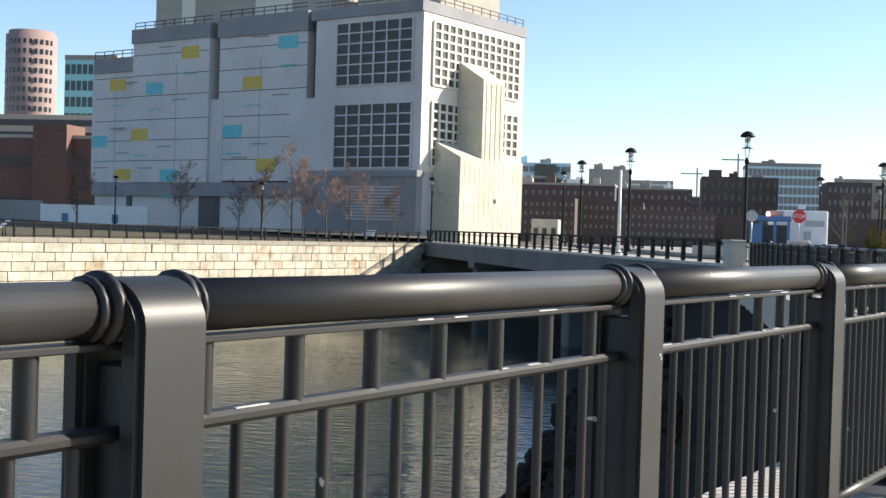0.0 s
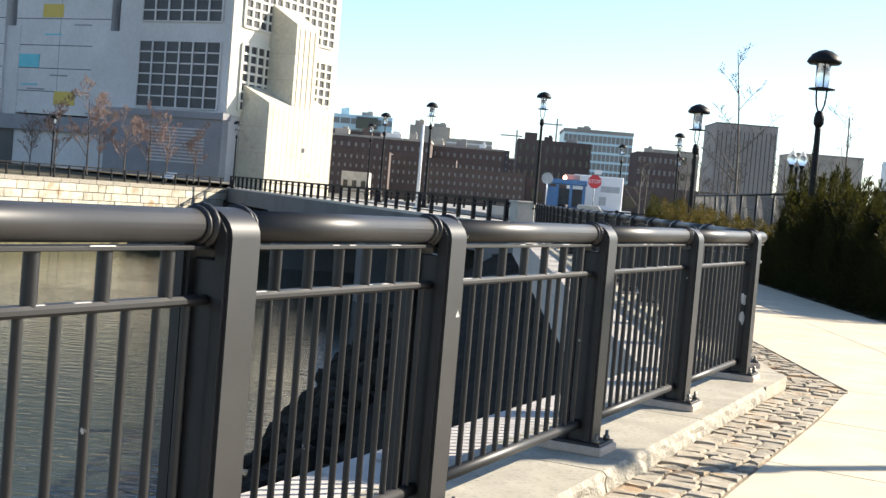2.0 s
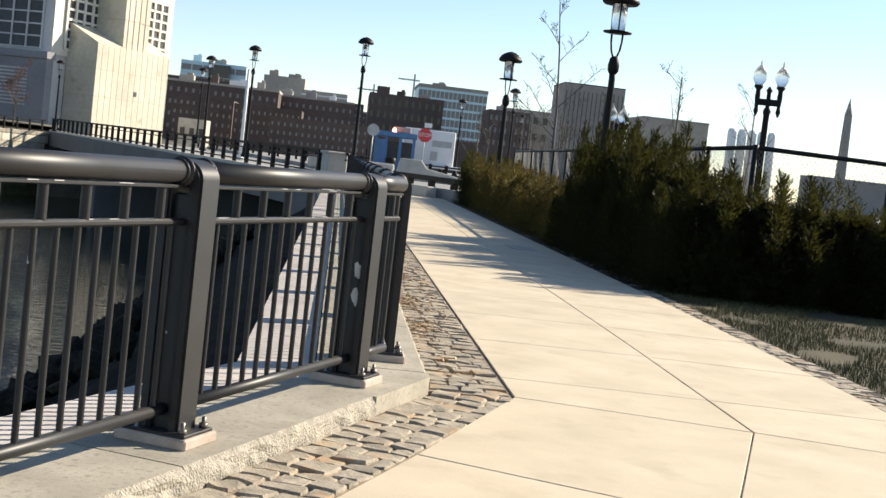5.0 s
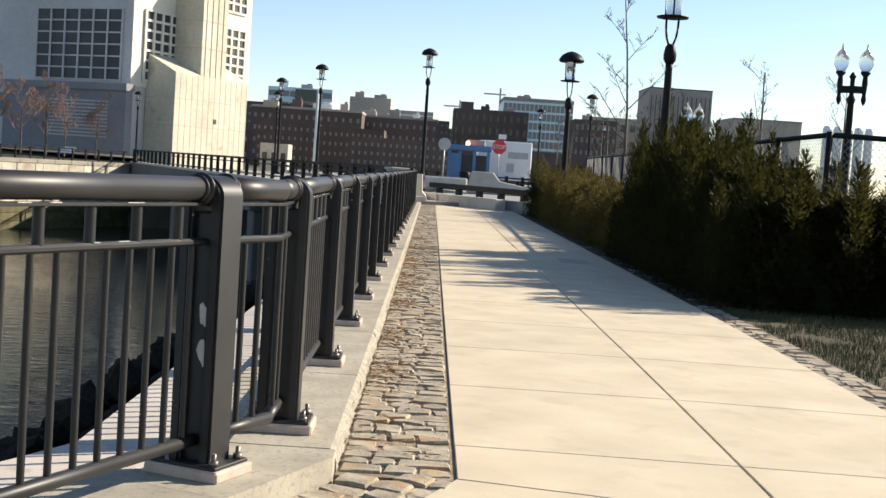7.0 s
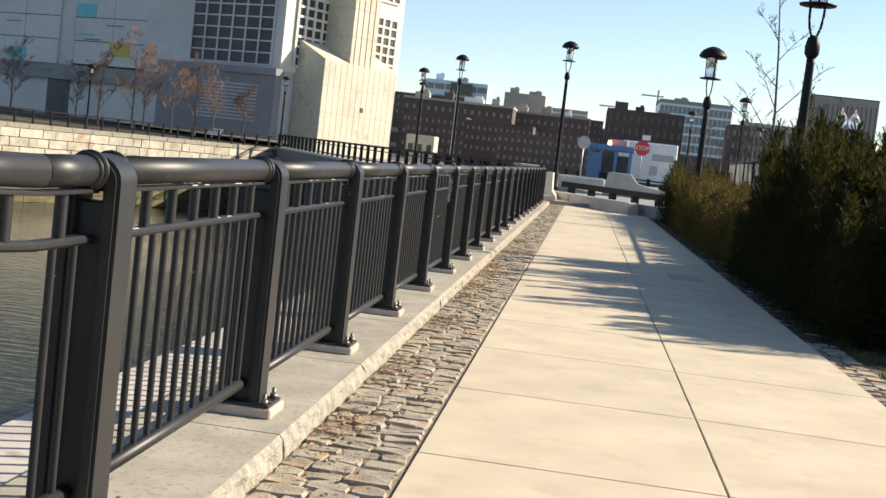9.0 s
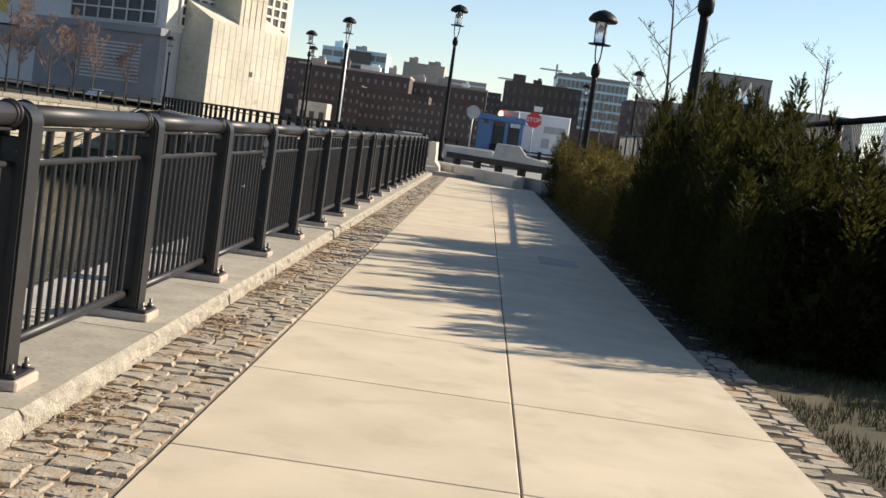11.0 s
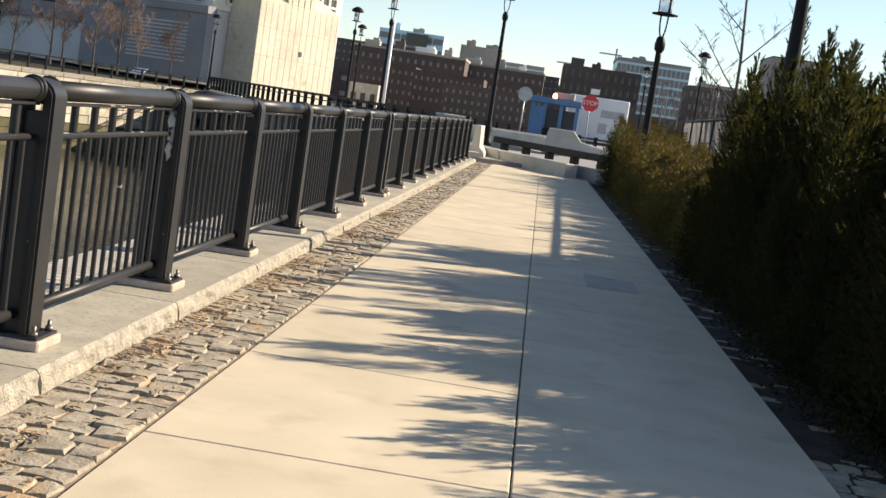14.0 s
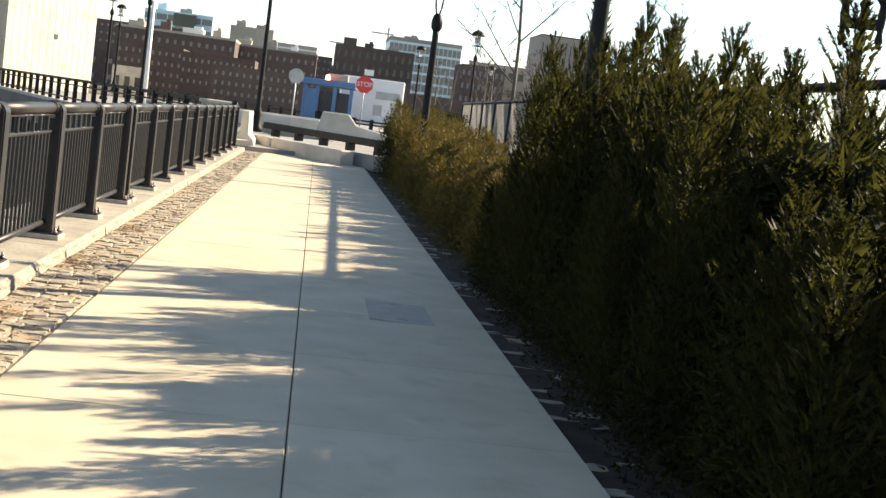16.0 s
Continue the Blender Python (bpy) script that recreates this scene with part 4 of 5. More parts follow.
far_block("brick_wing", "dark brick wing with pale windows", -15.6, -6.8, 150, 5.9, BRICK, 8, 12, 3, GLINT, (0.28, 0.34), 1.5)
far_block("tan_office", "flat-roofed tan office block", -28.9, -15.4, 400, 23.4, TAN, 14)
far_block("tan_office", "stepped tan office block with white bands", -15.6, -1.1, 380, 19.0, TAN, 14, 1, 3, WHITE, (1.0, 0.2), 12)
far_block("brick_mill", "dark brown brick mill with small windows", 3.2, 17.8, 230, 13.4, BRICK, 14, 11, 5, PANE, (0.4, 0.5))
far_block("brick_mill", "roof block on the brick mill", 4.6, 7.0, 231, 14.8, BRICK, 4)
far_block("glass_headquarters", "blue glass office building with a grey roof band", 16.5, 34.0, 300, 19.6, CURTAIN, 20, 16, 7, GLINT, (0.85, 0.75), 3, cap=GREYCON, roof=0.9)
far_block("brick_lab", "brown brick building with pale windows", 26.3, 34.4, 225, 12.6, BRICK, 12, 8, 5, GLINT, (0.4, 0.4))
far_block("pale_lab", "pale building with a curved roof", 30.0, 39.4, 232, 13.6, TAN, 10, 5, 4, PANE, (0.5, 0.4))
far_block("concrete_tower", "tall grey concrete jail tower with narrow slits", 27.4, 35.6, 150, 13.7, GREYCON, 9, 14, 1, PANE, (0.12, 0.9), 1, cap=PLAIN_BLACK, roof=0.12)
far_block("concrete_block", "plain grey-brown block with a flat roof", 51.7, 63.7, 205, 13.4, TAN, 12, cap=GREYCON, roof=0.3)
for i in range(5):
    s = thing("silo", pose(107.5 + i * 2.9, 330, 0), "pale round concrete silo", "silo", "silos")
    part("shell", lathe(bmesh.new(), [(1.25, 0), (1.25, 19.4), (0.9, 20.2)], 14), WHITE, s)
far_block("long_shed", "long low grey flat building", 122, 165, 300, 9.0, GREYCON, 12, 10, 2, PANE, (0.5, 0.3), 8)
far_block("long_shed", "low dark brick building behind the road", -9.1, 1.5, 120, 4.2, BRICK, 10, 16, 3, GLINT, (0.3, 0.4), 0.8)
far_block("long_shed", "low brown building with a flat roof", 2.0, 40, 128, 4.0, BRICK, 10, 14, 1, PANE, (0.5, 0.4))
far_block("long_shed", "low brown building with a flat roof", -70, -9, 235, 6.5, BRICK, 10, 20, 2, GLINT, (0.4, 0.3))
far_block("white_shed", "small white shed beside the bridge", -18.9, -15.9, 122, 2.9, BARRIER, 4, 3, 1, PANE, (0.5, 0.4))
far_block("hoarding", "white hoarding with blue splashes below the building", -76, -57.3, 116, 3.0, WHITE, 0.5, 3, 1, BLUE, (0.12, 0.4))
far_block("hoarding", "plain grey hoarding round the site", -96, -77, 118, 3.4, GREYCON, 0.5)
def roof_plant(x, y, z, w, h, material, label):
    """A lift house or chiller standing on a far roof."""
    b_ = bmesh.new()
    box(b_, (0, 0, h / 2), (w, w * 0.8, h), 0, 0.05)
    box(b_, (w * 0.2, 0, h + 0.2), (w * 0.4, w * 0.4, 0.4), 0, 0.03)
    tagged(place(link("roof_plant", b_, material), pose(x, y, z)), label, "roof plant", "roof plant on distant buildings")


for x, y, z, w, h, m in ((-27.5, 194, 9.8, 2.4, 1.0, TAN), (-23.4, 196, 9.8, 1.6, 1.5, BRICK), (-18.9, 194, 9.8, 3.2, 0.9, WHITE), (-15.6, 197, 9.8, 1.3, 1.3, GREYCON),
                         (-11.8, 204, 9.7, 2.6, 0.9, TAN), (-7.4, 206, 9.7, 1.8, 1.2, GREYCON), (-3.6, 204, 9.7, 1.2, 0.8, WHITE), (-26, 405, 23.4, 3.0, 1.8, TAN), (-19, 405, 23.4, 4.2, 1.2, GREYCON),
                         (9.5, 236, 13.4, 1.7, 1.0, BRICK), (14.2, 236, 13.4, 2.2, 0.8, GREYCON), (29, 230, 12.6, 1.6, 1.0, TAN), (-46, 428, 26.2, 4.0, 1.6, GREYCON), (-54, 428, 26.2, 3.0, 2.4, CURTAIN), (22, 308, 20.5, 3.4, 0.9, GREYCON)):
    roof_plant(x, y, z, w, h, m, "small boxy plant room on a far flat roof")
far_block("brick_rowhouses", "far dark brick rowhouses on the hill", -62, -30, 300, 15.2, BRICK, 12, 22, 3, GLINT, (0.3, 0.3), 9)
far_block("brick_rowhouses", "stepped dark brick rowhouses on the hill", -20, 3.5, 320, 14.2, BRICK, 12, 18, 3, GLINT, (0.3, 0.3), 8)
far_block("brick_rowhouses", "low brown brick rowhouses on the far slope", 0, 12, 340, 12.6, BRICK, 12, 10, 2, GLINT, (0.3, 0.3), 8, cap=TAN, roof=0.4)
sp = thing("obelisk", pose(66.5, 150, 0), "slender grey stone monument tower", "tower")
part("shaft", tube(bmesh.new(), (0, 0, 0), (0, 0, 14), 0.9, 0.55, 4), GREYCON, sp)
part("spire", tube(bmesh.new(), (0, 0, 14), (0, 0, 16.2), 0.5, 0.03, 6), GREYCON, sp)
for x, h in ((9.3, 30), (25.5, 36)):
    cr = thing("tower_crane", pose(x, 500, 0), "tall tower crane far off", "crane", "tower cranes")
    part("mast", boxed((0, 0, h / 2), (0.7, 0.7, h)), GREYM, cr)
    part("jib", boxed((-2.2, 0, h - 2.5), (9.0, 0.5, 0.6)), GREYM, cr)


# ---- street lamps ----
def mushroom_lamp(m, H, name="street_lamp"):
    lp = thing(name, m, "black lamp post with a mushroom-shaped hood over a glass lantern", "street lamp", "mushroom street lamps")
    part("pole", lathe(bmesh.new(), [(0.2, 0), (0.21, 0.12), (0.15, 0.2), (0.15, 0.55), (0.11, 0.7), (0.08, 0.85), (0.07, H * 0.5), (0.058, H - 1.6), (0.06, H - 1.52)], 14), PLAIN_BLACK, lp)
    part("knuckle", lathe(bmesh.new(), [(0.06, H - 1.52), (0.1, H - 1.46), (0.105, H - 1.36), (0.08, H - 1.24), (0.04, H - 1.2)], 14), PLAIN_BLACK, lp)
    for s in (-1, 1):
        fb = bmesh.new()
        pp = [(0.02 * s, 0, H - 1.25), (0.075 * s, 0, H - 1.1), (0.095 * s, 0, H - 0.95), (0.1 * s, 0, H - 0.78)]
        for a, b in zip(pp, pp[1:]):
            tube(fb, a, b, 0.018, seg=6)
        part("fork", fb, PLAIN_BLACK, lp)
    part("ring", lathe(bmesh.new(), [(0.06, H - 0.8), (0.25, H - 0.79), (0.26, H - 0.765), (0.1, H - 0.74)], 20), PLAIN_BLACK, lp)
    part("lantern", lathe(bmesh.new(), [(0.12, H - 0.74), (0.13, H - 0.6), (0.12, H - 0.28)], 16), CLEAR, lp, "clear glass lantern")
    for a in range(3):
        x, y = 0.13 * math.cos(a * 2.094 + 0.4), 0.13 * math.sin(a * 2.094 + 0.4)
        part("bar", tube(bmesh.new(), (x, y, H - 0.75), (x * 1.1, y * 1.1, H - 0.27), 0.014, seg=6), PLAIN_BLACK, lp)
    part("hood", lathe(bmesh.new(), [(0.12, H - 0.28), (0.3, H - 0.285), (0.335, H - 0.25), (0.32, H - 0.2), (0.25, H - 0.1), (0.13, H - 0.03), (0.03, H)], 24), PLAIN_BLACK, lp)
    return lp


L0 = mushroom_lamp(pose(3.5, 7.25, -0.06), 4.78)
copy_thing(L0, pose(3.27, 20.0, -0.2, 0, 0, 40))
copy_thing(L0, pose(3.75, -8.7, -0.1, 0, 0, 80))
L1 = mushroom_lamp(pose(-0.6, 38.2, 0.36), 5.8)
for x, y, z in ((8.6, 58, 0.3), (-6.1, 50.7, 0.4), (-9.56, 62.5, 0.35), (-12.2, 81.9, 0.6), (7.49, 78.7, 0.4), (-24.4, 89, 0.2), (14, 92, 0.4), (-36.9, 79.4, -0.9), (-63, 108, 0.4)):
    copy_thing(L1, pose(x, y, z, 0, 0, x * 7))


def acorn_lamp(m):
    lp = thing("twin_lamp", m, "ornate black twin-arm lamp post with clear acorn globes", "street lamp", "twin globe lamps")
    part("pole", lathe(bmesh.new(), [(0.22, 0), (0.2, 0.4), (0.12, 0.6), (0.09, 0.9), (0.07, 3.3), (0.1, 3.4), (0.05, 3.5), (0.05, 3.85), (0.08, 3.9), (0.02, 4.0)], 14), PLAIN_BLACK, lp)
    part("cross_arm", boxed((0, 0, 3.62), (0.52, 0.07, 0.16), 0, 0.02), PLAIN_BLACK, lp)
    for s in (-0.26, 0.26):
        part("arm", lathe(bmesh.new(), [(0.02, 3.28), (0.06, 3.4), (0.04, 3.5), (0.065, 3.75), (0.05, 3.9), (0.11, 3.98), (0.1, 4.02)], 12, (s, 0, 0)), PLAIN_BLACK, lp)
        part("globe", lathe(bmesh.new(), [(0.09, 4.02), (0.16, 4.16), (0.165, 4.28), (0.1, 4.42), (0.03, 4.5), (0.012, 4.62)], 16, (s, 0, 0)), CLEAR, lp, "clear acorn glass globe")
    return lp


T0 = acorn_lamp(pose(8.9, 14.6, 0, 0, 0, -20))
copy_thing(T0, pose(7.75, 25.8, -0.75, 0, 0, 35))


# ---- trees ----
def bare_tree(name, m, H, seed, label, twig_mat, levels=4, spread=0.55, thick=0.05, kids=4, clear=0.3, reach=(0.38, 0.6), fine=0.003):
    rt = random.Random(seed)
    tr = thing(name, m, label, "tree", "bare trees")
    trunk, limbs = bmesh.new(), bmesh.new()

    def grow(bm, p, d, L, r, lev):
        n = 4 if lev == 0 else 3
        pts_ = [p]
        for i in range(n):
            d = (d + Vector((rt.uniform(-1, 1), rt.uniform(-1, 1), rt.uniform(-0.2, 0.5))) * (0.05 if lev == 0 else 0.16)).normalized()
            q = pts_[-1] + d * L / n
            ra, rb = r * (1 - 0.75 * i / n), r * (1 - 0.75 * (i + 1) / n)
            tube(bm, pts_[-1], q, ra, rb, 6 if lev < 2 else 3, False)
            pts_.append(q)
        if lev >= levels:
            return
        for i in range(kids + (2 if lev == 0 else 0)):
            f = clear + (1 - clear) * (i + rt.random()) / (kids + 2) if lev == 0 else 0.25 + 0.7 * rt.random()
            k = min(n - 1, int(f * n))
            base = pts_[k].lerp(pts_[k + 1], f * n - k)
            a = rt.uniform(0, 6.283)
            side_ = Vector((math.cos(a), math.sin(a), 0))
            nd = (d * (1 - spread) + side_ * spread + Vector((0, 0, 0.25))).normalized()
            grow(limbs, base, nd, L * rt.uniform(*reach) * (1.15 - 0.5 * f), max(fine, r * (1 - 0.7 * f) * 0.5), lev + 1)

    grow(trunk, Vector((0, 0, 0)), Vector((0, 0, 1)), H, thick, 0)
    part("trunk", trunk, BARK, tr)
    part("crown", limbs, twig_mat, tr, "fine leafless twigs")
    return tr


bare_tree("bare_tree", pose(5.8, 25.9, 0), 7.0, 3, "slender leafless young tree behind the hedge", BARK, 3, 0.62, 0.06, 8, 0.3, (0.2, 0.36), 0.007)
bare_tree("bare_tree", pose(15.0, 45, 0), 6.7, 4, "leafless street tree with a wide crown", BARK, 4, 0.6, 0.1, 4, 0.3, (0.3, 0.5), 0.008)
bare_tree("bare_tree", pose(23.6, 60, 0), 7.3, 5, "leafless street tree with a wide crown", BARK, 4, 0.6, 0.1, 4, 0.3, (0.3, 0.5), 0.008)
for i, (x, y, s) in enumerate(((9.5, 60, 4.5), (13, 66, 5), (18, 70, 5), (8, 70, 4), (24, 85, 6), (11, 90, 5), (8.0, 46, 3.6), (10.2, 50, 4.2), (12.0, 45, 4.0), (9.0, 41, 3.3))):
    bare_tree("bare_tree", pose(x, y, 0.3), s, 30 + i, "greyish leafless tree beyond the road", BARK, 4, 0.6, 0.08, 4, 0.2, (0.35, 0.55), 0.01)


far_trees = [bare_tree("bare_tree", pose(x, 91.6, 0.3), h, k, "leafless tree with a fine greyish brown crown", TWIG, 4, 0.55, 0.11, 7, 0.2, (0.36, 0.56), 0.015) for x, h, k in ((-59.3, 6.0, 12), (-38.0, 6.6, 13))]
for x, y, s, k in ((-40.3, 89.8, 0.95, 0), (-32.5, 91.6, 0.92, 0), (-35.2, 93.4, 0.76, 1), (-48.9, 91.6, 0.78, 1), (-28.9, 93.6, 0.75, 0), (-30.7, 90.7, 0.7, 1), (-36.6, 90.4, 0.8, 0), (-43.6, 93, 0.6, 1)):
    copy_thing(far_trees[k], pose(x, y, 0.3, 0, 0, x * 31) @ Matrix.Scale(s, 4))
panel_sign = thing("information_panel", pose(-30.4, 90.5, 0.0, 0, 0, -25), "white slanted information panel on two legs", "sign", "information panels")
part("board", boxed((0, 0, 0), (1.3, 0.05, 0.8), 0, 0.01), WHITE, panel_sign, "", pose(0, 0, 0.85, -50, 0, 0))
for x in (-0.45, 0.45):
    part("leg", tube(bmesh.new(), (x, 0.05, 0), (x, 0.05, 0.8), 0.04), PLAIN_BLACK, panel_sign)
copy_thing(panel_sign, pose(-46.5, 55.5, 0.0, 0, 0, -50))


# ---- hedge ----
def yew_mesh(seed, material, W=1.0, H=2.0, sprays=74, needles=78, fill=15000):
    """Upright fluffy plumes of fine needles over a dense dark thicket."""
    ry, verts, faces = random.Random(seed), [], []

    def needle(p, d, L, w):
        s = d.orthogonal().normalized()
        s = Matrix.Rotation(ry.uniform(0, 6.28), 3, d) @ s * w
        i = len(verts)
        verts.extend((p + s, p - s, p + d * L))
        faces.append((i, i + 1, i + 2))

    leaders = 12
    for k in range(leaders):
        a, rr_ = k * 2.4 + ry.uniform(-0.4, 0.4), math.sqrt((k + 0.3) / leaders)
        base = Vector((W * 0.62 * rr_ * math.cos(a), W * 0.62 * rr_ * math.sin(a), 0))
        tip = base * 1.1 + Vector((ry.uniform(-0.08, 0.08), ry.uniform(-0.08, 0.08), H * (ry.uniform(0.9, 1.08) if k % 3 == 0 else ry.uniform(0.62, 0.9)) * (1 - 0.1 * rr_)))
        fat, lop = ry.uniform(0.28, 0.38), ry.uniform(0, 6.283)
        for i in range(420):
            t, ang = ry.uniform(0.1, 0.96), ry.uniform(0, 6.283)
            R = fat * (1 - t) ** 0.52 * ry.uniform(0.1, 0.75)
            d = Vector((math.cos(ang) * 0.5, math.sin(ang) * 0.5, ry.uniform(0.3, 1.2))).normalized()
            needle(base.lerp(tip, t) + Vector((math.cos(ang) * R, math.sin(ang) * R, R * 0.8)), d, ry.uniform(0.05, 0.085), ry.uniform(0.008, 0.013))
        for i in range(sprays):
            t = ry.uniform(0.08, 0.985) ** 0.7
            ang = ry.uniform(0, 6.283)
            R = (fat * (1 - t) ** 0.52 + 0.012) * ry.uniform(0.35, 1.0) * (1 + 0.3 * math.sin(ang + lop + t * 9))
            o_ = Vector((math.cos(ang), math.sin(ang), 0))
            p0 = base.lerp(tip, t)
            p1 = p0 + o_ * R + Vector((0, 0, 0.05 + R * ry.uniform(0.8, 1.6)))
            axis = (p1 - p0).normalized()
            for j in range(needles):
                d = (axis * 0.7 + Vector((ry.uniform(-0.9, 0.9), ry.uniform(-0.9, 0.9), ry.uniform(-0.5, 0.9)))).normalized()
                needle(p0.lerp(p1, ry.random() ** 0.55), d, ry.uniform(0.018, 0.034), ry.uniform(0.0022, 0.0038))
    for k in range(fill):
        a, z = ry.uniform(0, 6.283), H * 0.72 * ry.random() ** 1.15
        R = W * 0.77 * ry.random() ** 0.35 * (1 - 0.9 * (z / H) ** 1.6) * (1 + 0.1 * math.sin(a * 5 + z * 6))
        d = Vector((ry.uniform(-1, 1), ry.uniform(-1, 1), ry.uniform(-0.3, 1))).normalized()
        needle(Vector((R * math.cos(a), R * math.sin(a), z)), d, ry.uniform(0.03, 0.06), ry.uniform(0.004, 0.008))
    for k in range(1500):
        a, z = ry.uniform(0, 6.283), H * 0.7 * ry.random()
        R = W * 0.5 * math.sqrt(ry.random()) * (1 - 0.75 * (z / H))
        d = Vector((ry.uniform(-1, 1), ry.uniform(-1, 1), ry.uniform(-0.6, 1))).normalized()
        needle(Vector((R * math.cos(a), R * math.sin(a), z)), d, ry.uniform(0.16, 0.26), ry.uniform(0.05, 0.08))
    me = bpy.data.meshes.new("foliage")
    me.from_pydata([tuple(v) for v in verts], [], faces)
    me.materials.append(material)
    return me


def stem_mesh(seed, H):
    ry, bm = random.Random(seed), bmesh.new()
    for k in range(5):
        a = ry.uniform(0, 6.283)
        tube(bm, (0.08 * math.cos(a), 0.08 * math.sin(a), -0.05), (0.3 * math.cos(a), 0.3 * math.sin(a), H * 0.6), 0.03, 0.012, 5, False)
    me = bpy.data.meshes.new("trunk")
    bm.to_mesh(me)
    me.materials.append(BARK)
    return me


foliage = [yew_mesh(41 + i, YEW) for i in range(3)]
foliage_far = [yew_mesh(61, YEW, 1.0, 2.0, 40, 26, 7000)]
foliage_tan = [yew_mesh(51 + i, YEW_TAN, 1.0, 2.0, 46, 26, 8000) for i in range(2)]
stems = stem_mesh(7, 2.0)
rh = random.Random(3)


def yew(x, y, h, wide, tan=False):
    b = thing("yew_bush", pose(x, y, -0.06, 0, 0, rh.uniform(0, 360)), "bronze-tinged yew bush in the clipped row" if tan else "dark green upright yew bush in the hedge row", "bush", "yew hedge bushes")
    f = link("foliage", rh.choice(foliage_tan if tan else foliage if y < 11 and x < 5 else foliage_far), None, b)
    f.scale = (wide, wide, h / 2.0)
    s = link("trunk", stems, None, b)
    s.scale = (wide, wide, h / 2.0)
    return b


y = 8.9
while y < 28.8:
    h = np.interp(y, [8.9, 10, 13, 16, 20, 28.8], [1.5, 1.42, 1.32, 1.4, 1.6, 1.85]) * rh.uniform(0.93, 1.07)
    yew(3.64 + rh.uniform(-0.06, 0.06), y, h, 1.02, 9.6 < y < 24.5)
    if y > 22:
        yew(4.3 + rh.uniform(-0.08, 0.08), y + 0.5, h * 0.95, 0.85, y < 24)
    y += rh.uniform(0.95, 1.1)
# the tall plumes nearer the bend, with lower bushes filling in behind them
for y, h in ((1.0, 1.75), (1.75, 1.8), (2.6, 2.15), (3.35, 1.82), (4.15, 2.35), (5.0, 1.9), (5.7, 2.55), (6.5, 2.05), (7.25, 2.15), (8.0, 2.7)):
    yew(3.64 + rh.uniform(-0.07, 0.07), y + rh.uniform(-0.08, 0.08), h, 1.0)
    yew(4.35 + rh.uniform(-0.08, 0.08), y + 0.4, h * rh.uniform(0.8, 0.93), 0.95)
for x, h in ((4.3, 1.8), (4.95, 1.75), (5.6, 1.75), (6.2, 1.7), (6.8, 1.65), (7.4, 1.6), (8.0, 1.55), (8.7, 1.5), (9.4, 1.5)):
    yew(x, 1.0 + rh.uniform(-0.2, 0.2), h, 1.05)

# chain-link fence behind the hedge
def chain_fence(F0, F1, posts, last):
    fd, FL = (F1 - F0).normalized(), (F1 - F0).length
    cf = thing("chain_link_fence", pose(F0.x, F0.y, 0, 0, 0, math.degrees(math.atan2(fd.y, fd.x))), "dark chain-link fence with a top rail behind the hedge", "fence", "chain-link fence runs")
    part("top_rail", tube(bmesh.new(), (0, 0, 2.0), (FL, 0, 2.0), 0.034), PLAIN_BLACK, cf)
    for k in range(posts + last):
        part("post", tube(bmesh.new(), (k * FL / posts, 0, -0.1), (k * FL / posts, 0, 2.04), 0.04), PLAIN_BLACK, cf)
    net = bmesh.new()
    k = -2.0
    while k < FL:
        for s in (1, -1):
            za0, zb0 = (0.02, 1.99) if s > 0 else (1.99, 0.02)
            x0, x1 = max(0, k), min(FL, k + 1.97)
            if x1 > x0:
                za, zb = za0 + (zb0 - za0) * (x0 - k) / 1.97, za0 + (zb0 - za0) * (x1 - k) / 1.97
                tube(net, (x0, 0.004 * s, za), (x1, 0.004 * s, zb), 0.003, seg=3, cap=False)
        k += 0.085
    tagged(part("wire_mesh", net, ASPHALT, cf), kind="stuff")


chain_fence(Vector((5.1, 30.0, 0)), Vector((4.8, 9.6, 0)), 9, 0)
chain_fence(Vector((4.8, 9.6, 0)), Vector((4.58, 2.2, 0)), 3, 0)
chain_fence(Vector((4.58, 2.2, 0)), Vector((9.0, 3.2, 0)), 2, 0)
chain_fence(Vector((9.0, 3.2, 0)), Vector((16.0, -4.0, 0)), 4, 1)

# ---- grass and edging beside the path ----
gs = bmesh.new()
gs.faces.new([gs.verts.new(v) for v in ((3.04, -7.2, -0.055), (14, -12, -0.055), (14, 34, -0.055), (3.04, 28.0, -0.055))])
structure("lawn_strip", gs, GRASS, "thin patchy grass under the hedge", "lawn")
rg = random.Random(9)
gv, gf = [], []
for i in range(26000):
    x, y = 3.06 + abs(rg.gauss(0, 1.5)), rg.uniform(-8.0, 2.0)
    if noise.noise((x * 1.3, y * 1.3, 2)) < -0.2:
        continue
    h, a, lean = rg.uniform(0.02, 0.06), rg.uniform(0, 6.283), rg.uniform(-0.03, 0.03)
    n = len(gv)
    gv += [(x - 0.004 * math.cos(a), y - 0.004 * math.sin(a), -0.055), (x + 0.004 * math.cos(a), y + 0.004 * math.sin(a), -0.055), (x + lean, y + lean * 0.7, h - 0.04)]
    gf.append((n, n + 1, n + 2))
me = bpy.data.meshes.new("grass_blades")
me.from_pydata(gv, [], gf)
tagged(link("grass_blades", me, mat("grass_blade", (0.035, 0.046, 0.013), (0.12, 0.105, 0.042), 0.8, 0.0, 2, 20, 0)), "short green and straw-coloured grass blades", "grass", kind="stuff")

